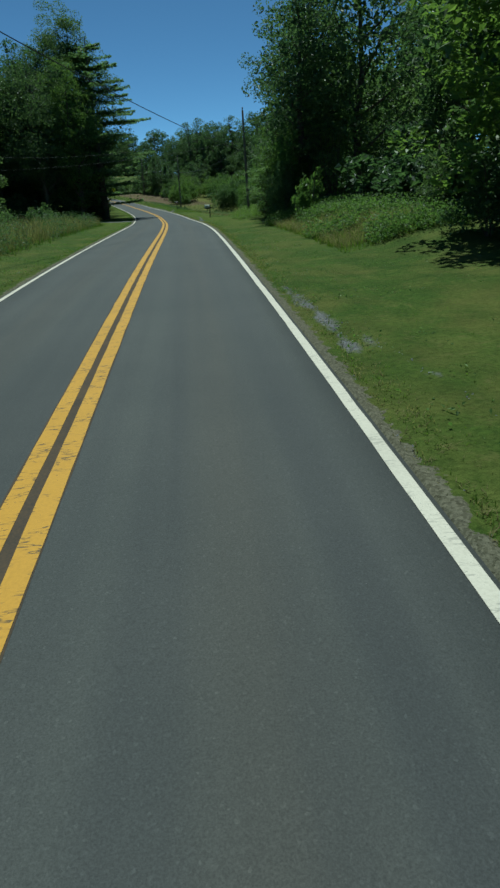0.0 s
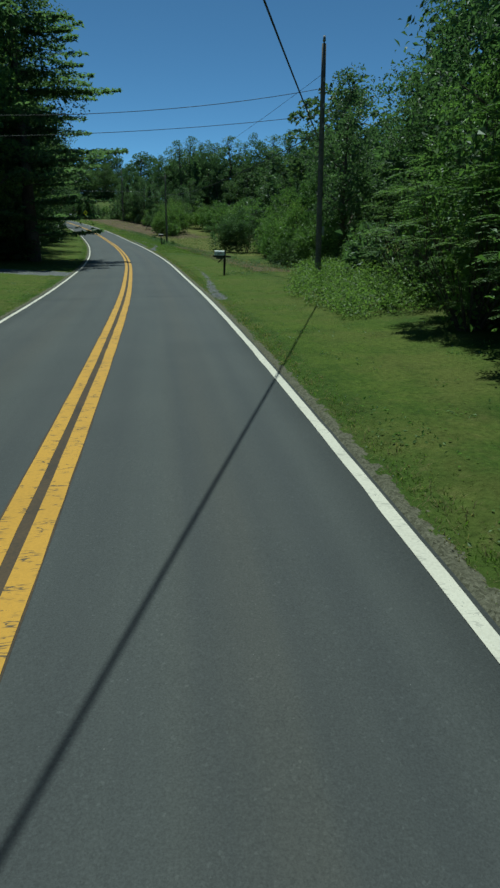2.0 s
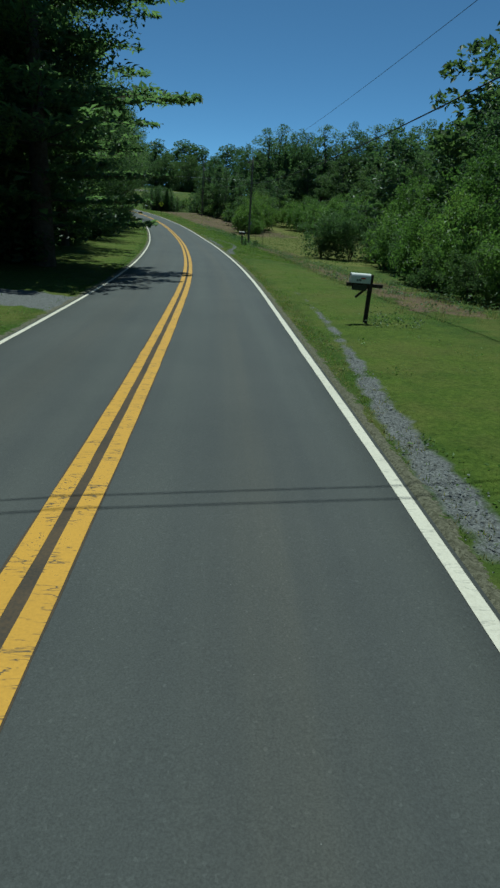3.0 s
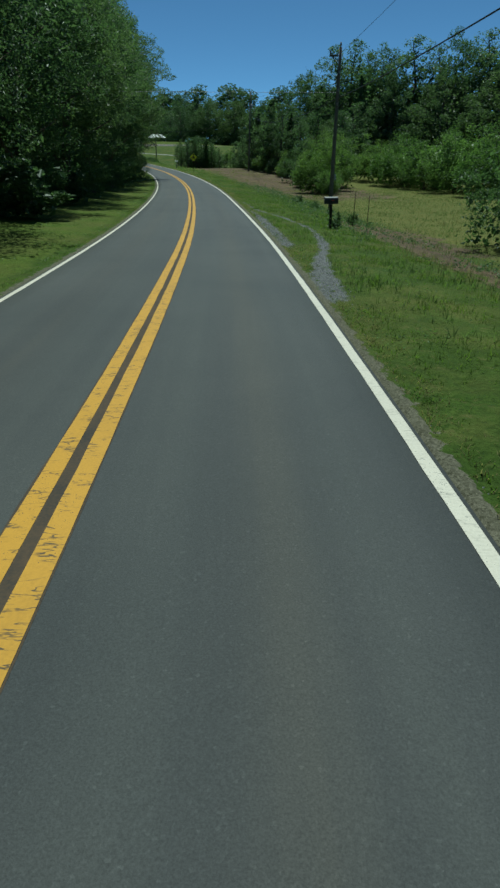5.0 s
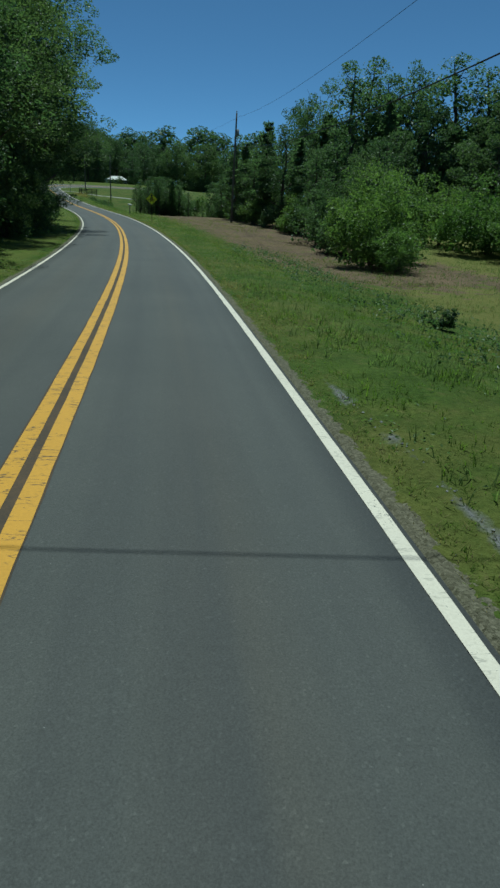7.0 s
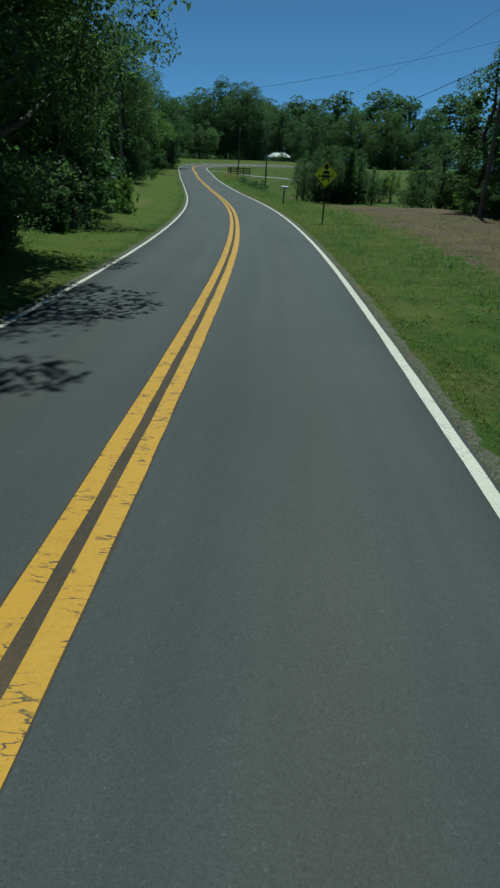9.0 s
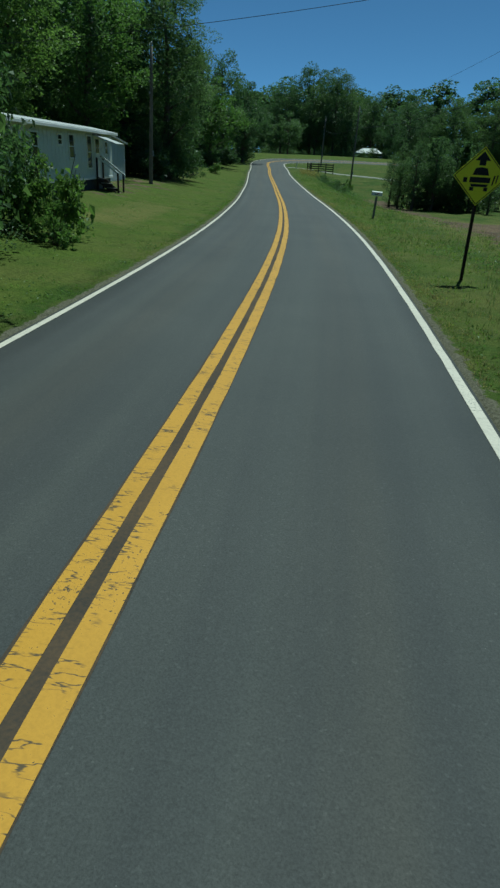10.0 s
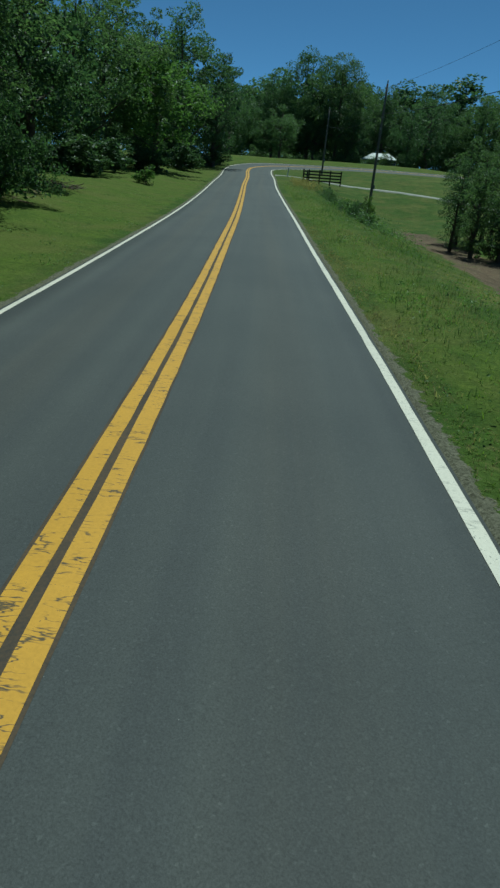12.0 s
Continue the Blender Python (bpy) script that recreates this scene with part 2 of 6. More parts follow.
# ---------------------------------------------------------------- the road's line: heading (degrees) and grade every 10 m
STEP, START = 10.0, -20.0
HEADING = [-0.3, -0.1, 0.1, -0.1, 0.1, 1.2, 2.0, 3.2, 3.5, 5.2, 6.7, 7.5, 8.8, 9.5, 10.2, 11.2, 12.5, 13.7, 14.9, 17.0, 18.8, 20.9, 21.9, 22.9, 22.7, 23.3, 23.5, 23.6, 22.1, 24.6, 20.8, 0.5, -35.1, -40.6, -43.4, -48.9]
GRADE = [0.041, 0.031, 0.021, 0.009, 0.001, -0.008, -0.013, -0.009, 0.0, 0.007, 0.011, 0.013, 0.017, 0.023, 0.03, 0.033, 0.035, 0.038, 0.042, 0.046, 0.05, 0.05, 0.049, 0.055, 0.061, 0.068, 0.076, 0.085, 0.095, 0.101, 0.100, 0.093, 0.062, 0.040, 0.025, 0.015]
LANE = 2.85
KNOT = START + STEP * np.arange(len(HEADING))
RS = np.arange(START, 330.1, 1.0)
RH = np.radians(np.interp(RS, KNOT, HEADING))
RG = np.interp(RS, KNOT, GRADE)
# the line goes on behind and beyond in the same way
RS = np.concatenate([np.arange(-60, START, 1.0), RS, np.arange(331, 400.1, 1.0)])
RH = np.concatenate([np.full(40, RH[0]), RH, np.full(70, RH[-1])])
RG = np.concatenate([np.full(40, 0.03), RG, np.linspace(0.02, 0, 70)])


def summed(a):
    return np.concatenate([[0], np.cumsum((a[1:] + a[:-1]) / 2)])


RX, RY, RZ = summed(-np.sin(RH)), summed(np.cos(RH)), summed(RG)
zero = int(np.argmin(abs(RS)))
RX, RY, RZ = RX - RX[zero], RY - RY[zero], RZ - RZ[zero]


def on_line(s, d):
    """The plan's x, y and the road's height at s along it and d to its right."""
    a = np.interp(s, RS, RH)
    return np.interp(s, RS, RX) + np.cos(a) * d, np.interp(s, RS, RY) + np.sin(a) * d, np.interp(s, RS, RZ)


def soft_step(v):
    v = np.clip(v, 0, 1)
    return v * v * (3 - 2 * v)


def table(s, pairs):
    return np.interp(s, [p[0] for p in pairs], [p[1] for p in pairs])


RIGHT_NEAR = ((-20, 0.5), (30, 0.6), (45, 0.5), (58, 0.1), (75, -0.5), (100, -1.0), (150, -0.95), (160, -0.5), (170, 0.15), (192, 0.2), (203, -0.5), (212, -1.2), (236, -1.8), (254, -2.0), (264, -1.0), (274, -0.4), (290, -0.3), (330, -0.2))
RIGHT_FAR = ((-20, 1.5), (50, 1.0), (75, 0.2), (110, 0.0), (140, 0.4), (170, 0.3), (200, -0.3), (240, 0.3), (262, 0.0), (290, -0.3), (330, -0.3))
LEFT_NEAR = ((-20, 0.6), (45, 0.5), (58, 0.2), (80, 0.3), (150, 0.4), (185, 0.65), (210, 0.75), (240, 0.6), (262, 0.5), (330, 0.7))


BANK = ((280, 0.0), (295, 0.13), (330, 0.13), (350, 0.0))


def banked(s, d):
    """The bend's superelevation: its outer side lies higher."""
    return -table(s, BANK) * np.clip(d, -7, 7)


def relief(s, d):
    """The ground's height above the road's, s along and d to the right of its line."""
    right = soft_step((d - 4.3) / 8.5) * table(s, RIGHT_NEAR) + soft_step((d - 14) / 30) * table(s, RIGHT_FAR)
    right = right + 0.5 * soft_step((d - 6.2) / 2.2) * soft_step((14 - d) / 5) * soft_step((s - 4) / 5) * soft_step((30 - s) / 8)
    left = soft_step((-d - 4.0) / 7) * table(s, LEFT_NEAR) + soft_step((-d - 15) / 40) * 1.2
    return np.where(d > 0, right, left) + banked(s, d)


def ground_at(x, y):
    """Height of the bare ground at plan points, and their s and d."""
    x, y = np.atleast_1d(np.asarray(x, float)), np.atleast_1d(np.asarray(y, float))
    z, s, d = np.empty(len(x)), np.empty(len(x)), np.empty(len(x))
    for i in range(0, len(x), 4000):
        k = slice(i, i + 4000)
        gap2 = (x[k, None] - RX) ** 2 + (y[k, None] - RY) ** 2
        j = gap2.argmin(1)
        w = 1 / (gap2 + 0.3) ** 2
        side = (x[k] - RX[j]) * np.cos(RH[j]) + (y[k] - RY[j]) * np.sin(RH[j])
        ahead = -(x[k] - RX[j]) * np.sin(RH[j]) + (y[k] - RY[j]) * np.cos(RH[j])
        s[k], d[k] = RS[j] + ahead, np.sign(side) * np.sqrt(gap2[np.arange(len(j)), j])
        d[k] = np.where(abs(ahead) < 1, side, d[k])
        near = np.interp(s[k], RS, RZ)
        blend = soft_step((abs(d[k]) - 6) / 14)
        z[k] = near * (1 - blend) + (w @ RZ) / w.sum(1) * blend + relief(s[k], d[k])
    return z, s, d


def place(s, d, up=0.0):
    x, y, _ = on_line(s, d)
    return Vector((float(x), float(y), float(ground_at(x, y)[0][0]) + up))


# ---------------------------------------------------------------- meshes
def build(name, verts, faces, mat, parent=None, smooth=False):
    me = bpy.data.meshes.new(name)
    me.from_pydata([tuple(v) for v in verts] if not isinstance(verts, np.ndarray) else verts.tolist(), [], faces.tolist() if isinstance(faces, np.ndarray) else faces)
    me.materials.append(mat)
    if smooth:
        me.polygons.foreach_set("use_smooth", [True] * len(me.polygons))
    ob = new(name, me)
    ob.parent = parent
    return ob


def part(name, bm, mat, parent=None, label="", smooth=False):
    me = bpy.data.meshes.new(name)
    bm.to_mesh(me)
    bm.free()
    me.materials.append(mat)
    if smooth:
        me.polygons.foreach_set("use_smooth", [True] * len(me.polygons))
    ob = new(name, me)
    ob.parent = parent
    return tagged(ob, label)


def thing(name, at, turn=0.0, label="", category="", group=""):
    ob = new(name)
    ob.empty_display_size = 0.2
    ob.matrix_world = Matrix.Translation(at) @ Matrix.Rotation(turn, 4, "Z")
    return tagged(ob, label, category, group)


def box(bm, size, at=(0, 0, 0), m=None, bevel=0.0):
    r = bmesh.ops.create_cube(bm, size=1, matrix=(m or Matrix()) @ Matrix.Translation(at) @ Matrix.Diagonal((*size, 1)))
    if bevel:
        edges = {e for v in r["verts"] for e in v.link_edges}
        bmesh.ops.bevel(bm, geom=list(edges), offset=bevel, segments=2, affect="EDGES", profile=0.5)


def rod(bm, a, b, r0, r1=None, sides=8, caps=True):
    """A tapered round bar from a to b."""
    a, b = Vector(a), Vector(b)
    m = Matrix.Translation((a + b) / 2) @ (b - a).to_track_quat("Z", "Y").to_matrix().to_4x4()
    bmesh.ops.create_cone(bm, cap_ends=caps, segments=sides, radius1=r0, radius2=r0 if r1 is None else r1, depth=(b - a).length, matrix=m)


def ribbon(name, offsets, s0, s1, step, up, mat, uv=True, ragged=0.0, seed=0, shift=None):
    """A strip along the road between lateral offsets; up(s, d) is its height above the road's line."""
    rng = np.random.default_rng(seed)
    s = np.arange(s0, s1 + 0.01, step)
    cols = len(offsets)
    v = []
    for i, d in enumerate(offsets):
        edge = i in (0, cols - 1)
        dd = np.full(len(s), float(d)) + (rng.normal(0, ragged, len(s)) if edge and ragged else 0)
        if shift is not None:
            dd = dd + shift(s, d)
        x, y, z = on_line(s, dd)
        v.append(np.stack([x, y, z + up(s, dd)], 1))
    v = np.stack(v, 1).reshape(-1, 3)
    r, c = np.meshgrid(np.arange(len(s) - 1), np.arange(cols - 1), indexing="ij")
    k = (r * cols + c).ravel()
    f = np.stack([k, k + 1, k + cols + 1, k + cols], 1)
    ob = build(name, v, f, mat, smooth=True)
    if uv:
        layer = ob.data.uv_layers.new(name="UVMap")
        at = np.empty(len(ob.data.loops), int)
        ob.data.loops.foreach_get("vertex_index", at)
        flat_uv = np.stack([np.asarray(offsets, float)[at % cols], s[at // cols]], 1)
        layer.data.foreach_set("uv", flat_uv.ravel())
    return ob


def zones(x, y, s, d):
    """How much soil, gravel, dry field, lush grass and edge dust lies at plan points."""
    w = s + soft_step((abs(d) - 12) / 14) * (11 * np.sin(d * 0.05) + 7 * np.sin(d * 0.13 + 1))      # far from the road the bounds wander
    soil = soft_step((d - 5.6) / 3) * soft_step((25 - d) / 6) * soft_step((s - 128) / 14) * soft_step((188 - s) / 12) * 0.75
    soil = np.maximum(soil, 0.72 * soft_step((d - 6.7) / 1.2) * soft_step((10.8 - d) / 1.6) * soft_step((s - 55) / 5) * soft_step((112 - s) / 8))
    soil = np.maximum(soil, 0.75 * soft_step((d - 7.6) / 1.2) * soft_step((14 - d) / 3) * soft_step((s - 95) / 4) * soft_step((112 - s) / 5))
    soil = np.maximum(soil, 0.7 * soft_step((d - 6.6) / 2) * soft_step((19 - d) / 4) * soft_step((s - 168) / 6) * soft_step((204 - s) / 8))
    soil = np.maximum(soil, 0.74 * soft_step((d - np.interp(s, (212, 226, 244), (7.2, 9.6, 10.6))) / 1.3) * soft_step((15.5 - d) / 2) * soft_step((s - 207) / 5) * soft_step((247 - s) / 5))
    soil = np.maximum(soil, 0.6 * soft_step((0.8 - abs(d + 9.0 - 0.9 * (s - 202.5))) / 0.5) * soft_step((s - 201) / 1) * soft_step((205.5 - s) / 1))
    soil = np.maximum(soil, 0.4 * soft_step((-d - 6.5) / 2) * soft_step((15 + d) / 3) * soft_step((s - 190) / 4) * soft_step((226 - s) / 4))
    gravel = np.zeros(len(s))
    edge = 0.78 * soft_step((3.3 - abs(d)) / 0.45) * np.where(d > 0, 1.0, 0.85)
    for along, across, width in (((-9, -6, -3.8, -2, 0.8, 4), (4.4, 4.1, 3.9, 3.6, 3.1, 3.0), (-0.12, -0.12, -0.12, -0.14, -0.16, -0.2)), ((-5, -2, 1, 3.5), (3.4, 3.45, 3.4, 3.2), (-0.2, -0.06, -0.06, -0.2)), ((43, 48, 53, 58, 65), (3.3, 3.4, 3.85, 4.1, 4.2), (0.14, 0.02, -0.06, -0.1, -0.16)),
                                 ((84, 88, 90.7, 93, 96.3, 100, 102, 103.5, 106, 108.3, 110.6, 115, 119), (3.25, 3.4, 3.8, 4.3, 4.7, 4.92, 4.8, 4.62, 4.4, 4.0, 3.68, 3.55, 3.4), (0.16, 0.14, 0.06, 0.02, -0.03, -0.06, -0.06, -0.08, -0.05, -0.06, -0.08, -0.12, -0.16)), ((92, 94, 104, 108, 112), (3.25, 3.3, 3.36, 3.4, 3.3), (-0.08, 0.06, 0.06, -0.06, -0.12))):
        mid, half = np.interp(s, along, across), np.interp(s, along, width) + 0.42
        gravel = np.maximum(gravel, 0.85 * soft_step((half - abs(d - mid)) / 0.5) * soft_step((s - along[0]) / 2) * soft_step((along[-1] - s) / 2))
    gravel = np.maximum(gravel, 0.8 * soft_step((-d - 2) / 1) * soft_step((2.0 - abs(s - 57.5 - 0.35 * (-d - 3))) / 0.8) * soft_step((24 + d) / 6))
    field = 0.8 * soft_step((d - 8) / 5) * soft_step((w - 84) / 10) * soft_step((205 - w) / 10)
    field = np.maximum(field, 0.7 * soft_step((d - 4.6) / 3) * soft_step((s - 160) / 15) * soft_step((225 - s) / 15))
    field = np.maximum(field, 0.45 * soft_step((d - 5) / 3) * soft_step((40 - w) / 10))
    field = np.maximum(field, 0.75 * soft_step((1.6 - abs(d + 6.2)) / 0.9) * soft_step((s - 182) / 3) * soft_step((196 - s) / 3))
    lush = 0.7 * soft_step((-d - 3.2) / 0.6) * soft_step((w - 30) / 20)
    lush = np.maximum(lush, 0.6 * soft_step((d - 3.3) / 0.5) * soft_step((8 - d) / 2) * soft_step((s - 24) / 10) * soft_step((84 - s) / 10))
    lush = np.maximum(lush, (0.25 + 0.4 * soft_step((s - 175) / 12)) * soft_step((d - 3.3) / 0.5) * soft_step((7 - d) / 2.5) * soft_step((s - 118) / 12) * soft_step((262 - s) / 10))
    return soil, gravel, field, lush, edge


def mark_zones(ob, x, y, s, d):
    for name, values in zip(("soil", "gravel", "field", "lush", "edge"), zones(x, y, s, d)):
        ob.data.attributes.new(name, "FLOAT", "POINT").data.foreach_set("value", values.astype(np.float32))


# ---------------------------------------------------------------- ground and road
def ground_sheet():
    def axis(lo, hi, fine, reach):
        out = list(np.arange(lo, hi + 0.01, fine))
        step, a, b = fine, lo, hi
        while b < reach:
            step *= 1.35
            a, b = a - step, b + step
            out = [a] + out + [b]
        return np.array(out)
    xs, ys = axis(-120, 50, 1.25, 2600), axis(-35, 350, 1.25, 2600)
    gx, gy = np.meshgrid(xs, ys)
    x, y = gx.ravel(), gy.ravel()
    z, s, d = ground_at(x, y)
    z = z - 0.5 * soft_step((9.2 - abs(d)) / 1.5) * (abs(d) < 9.2)
    rng = np.random.default_rng(3)
    z = z + rng.normal(0, 0.03, len(z)) * (abs(d) > 10)
    r, c = np.meshgrid(np.arange(len(ys) - 1), np.arange(len(xs) - 1), indexing="ij")
    k = (r * len(xs) + c).ravel()
    f = np.stack([k, k + 1, k + len(xs) + 1, k + len(xs)], 1)
    ob = build("ground", np.stack([x, y, z], 1), f, TURF, smooth=True)
    mark_zones(ob, x, y, s, d)
    return tagged(ob, "grassy rolling ground with bare soil and dry field patches", "ground", kind="structure")


def verge(side):
    offs = np.array([2.85, 2.98, 3.06, 3.13, 3.22, 3.32, 3.45, 3.6, 3.75, 3.9, 4.05, 4.2, 4.35, 4.5, 4.65, 4.8, 4.95, 5.15, 5.5, 6.1, 6.8, 7.6, 8.4, 9.2, 10.2]) * side
    rng = np.random.default_rng(5 + side)

    def up(s, d):
        out = relief(s, d) + 0.02 * soft_step((10 - abs(d)) / 1) - 0.12 * soft_step((abs(d) - 9.3) / 0.8)
        a = abs(d)
        out = out - 0.03 * soft_step((a - 3.0) / 0.2) * soft_step((3.8 - a) / 0.4) - 0.12 * soft_step((2.97 - a) / 0.1)
        return out + rng.normal(0, 0.012, len(s)) * (a > 3.0)
    ob = ribbon("verge", offs if side > 0 else offs[::-1], -55, 395, 0.5, up, TURF, uv=False)
    n = len(ob.data.vertices)
    co = np.empty(n * 3)
    ob.data.vertices.foreach_get("co", co)
    co = co.reshape(-1, 3)
    s = np.repeat(np.arange(-55, 395.01, 0.5), len(offs))
    d = np.tile(offs if side > 0 else offs[::-1], n // len(offs))
    mark_zones(ob, co[:, 0], co[:, 1], s, d)
    return tagged(ob, "mown grass road verge with worn gravelly edge", "verge", kind="structure")


ground_sheet()
verge(1)
verge(-1)
crown = lambda s, d: 0.03 - 0.012 * abs(d) + banked(s, d)
road = tagged(ribbon("road", [-3.06, -3.02, -2.4, -1.4, 0, 1.4, 2.4, 3.02, 3.06], -55, 395, 1.0, lambda s, d: crown(s, d) - np.where(abs(d) > 3.04, 0.14, 0), ASPHALT, ragged=0.0), "dark grey asphalt two-lane country road", "road", kind="structure")
STAIN = grainy("rusty_old_paint", (0.036, 0.034, 0.032), (0.098, 0.066, 0.04), 45, 1.5, 0.9, 0.2, 0.3)
for name, d, w, up, mat, label in (("old_paint_line", 0.0, 0.455, 0.003, STAIN, "faded rusty old paint under the yellow lines"),
                                   ("yellow_line", -0.127, 0.162, 0.007, YELLOW, "solid yellow centre line, worn and cracked"), ("yellow_line", 0.130, 0.168, 0.007, YELLOW, "solid yellow centre line, worn and cracked"),
                                   ("edge_line", -LANE, 0.105, 0.005, WHITE, "solid white edge line, slightly worn"), ("edge_line", LANE, 0.125, 0.005, WHITE, "solid white edge line, slightly worn")):
    # further on the yellow lines were painted closer together
    closer = (lambda s, e, d=d: -np.sign(d) * 0.014 * soft_step((s - 185) / 20)) if name == "yellow_line" else None
    line = ribbon(name, [d - w / 2, d, d + w / 2], -55, 395, 0.5, lambda s, d, up=up: crown(s, d) + up, mat, ragged=0.003, seed=int(d * 100) + 900, shift=closer)
    tagged(line, label, "road marking", "road markings", "structure")


# ---------------------------------------------------------------- plants
def leaves(at, size, rng, up=0.5, aspect=0.5):
    """Folded pointed leaves at the given places: vertices and triangles."""
    n = len(at)
    axis = rng.normal(size=(n, 3))
    axis[:, 2] *= 0.6
    axis /= np.linalg.norm(axis, axis=1)[:, None]
    nor = rng.normal(size=(n, 3)) * (1 - up)
    nor[:, 2] += up * 1.4
    side = np.cross(axis, nor)
    side /= np.linalg.norm(side, axis=1)[:, None] + 1e-9
    nor = np.cross(side, axis)
    w = (size * rng.uniform(0.6, 1.35, n))[:, None]
    base = at - axis * w * 0.5
    tip = at + axis * w * 0.5 - nor * w * 0.12
    le = at + side * w * aspect * 0.5 + nor * w * 0.1
    ri = at - side * w * aspect * 0.5 + nor * w * 0.1
    v = np.stack([base, le, tip, ri], 1).reshape(-1, 3)
    k = np.arange(n) * 4
    f = np.concatenate([np.stack([k, k + 1, k + 2], 1), np.stack([k, k + 2, k + 3], 1)])
    return v, f


def with_core(outer, inner, size, broad, rng):
    """Fine leaves outside, broad sprays of leaves deep in the crown."""
    v, f = leaves(outer, size, rng)
    v2, f2 = leaves(inner, broad, rng, 0.2, 0.7)
    return np.concatenate([v, v2]), np.concatenate([f, f2 + len(v)])


def trunk_and_limbs(height, radius, reach, first, count, rng, lean=0.15):
    bm = bmesh.new()
    pts = [Vector((rng.normal(0, lean) * (i > 0), rng.normal(0, lean) * (i > 0), height * i / 6 - 0.15 * (i == 0))) for i in range(7)]
    for i in range(6):
        rod(bm, pts[i], pts[i + 1], radius * (1.25 if i == 0 else 1 - i / 6.6), radius * (1 - (i + 1) / 6.6), 9, caps=False)
    for i in range(count):
        t = first + (0.95 - first) * (i + rng.uniform()) / count
        a, seg = i * 2.4 + rng.uniform(-0.4, 0.4), min(5, int(t * 6))
        foot = pts[seg].lerp(pts[seg + 1], t * 6 - seg)
        length = reach * (1.1 - 0.6 * t)
        mid = foot + Vector((math.cos(a), math.sin(a), 0.55)) * length * 0.5
        end = foot + Vector((math.cos(a + 0.2), math.sin(a + 0.2), 0.5 + 0.4 * t)) * length
        r = radius * (1 - t * 0.85) * 0.5
        rod(bm, foot, mid, r, r * 0.6, 6, caps=False)
        rod(bm, mid, end, r * 0.6, 0.012, 5, caps=False)
    return bm


def broadleaf(height, spread, seed, low=0.16, clumps=75, each=95, size=0.34, mat=None, bumpy=0.35, core=420, puff=(0.13, 0.235)):
    """Trunk and limbs under a crown of leafy clumps with gaps between them."""
    rng = np.random.default_rng(seed)
    root = thing("tree", (0, 0, 0))
    part("trunk", trunk_and_limbs(height * 0.9, 0.018 * height + 0.05, spread * 0.68, max(low, 0.15), 14, rng), BARK, root, smooth=True)
    u = rng.normal(size=(clumps, 3))
    u /= np.linalg.norm(u, axis=1)[:, None]
    r = rng.uniform(0.35, 1.0, clumps) ** 0.55
    tall = height * (1 - low) / 2
    lump = 1 + bumpy * np.sin(u[:, 0] * 4 + seed) * np.cos(u[:, 1] * 3.3 + seed * 2) + rng.normal(0, 0.06, clumps)
    lump = np.clip(lump, 0.6, 1.22)
    wide = spread * (1 - 0.22 * np.clip(u[:, 2], 0, 1) - 0.2 * np.clip(-u[:, 2], 0, 1))
    c = np.stack([u[:, 0] * r * lump * wide, u[:, 1] * r * lump * wide, height * low + tall + u[:, 2] * r * tall * (0.93 + 0.07 * lump)], 1)
    big = spread * rng.uniform(*puff, clumps)
    q = rng.normal(size=(clumps, each, 3))
    q /= np.linalg.norm(q, axis=2)[:, :, None]
    q *= rng.uniform(0.4, 1.05, (clumps, each, 1)) ** 0.6
    q[:, :, 2] *= 0.62
    at = (c[:, None] + q * big[:, None, None]).reshape(-1, 3)
    inner = rng.normal(size=(core, 3))
    inner *= (rng.uniform(0, 1, core) ** 0.4 * 0.66 / np.linalg.norm(inner, axis=1))[:, None]
    inner = inner * np.array([spread, spread, tall]) + np.array([0, 0, height * low + tall])
    v, f = with_core(at, inner, size, size * 1.7, rng)
    build("crown", v, f, mat or LEAF, root)
    return root


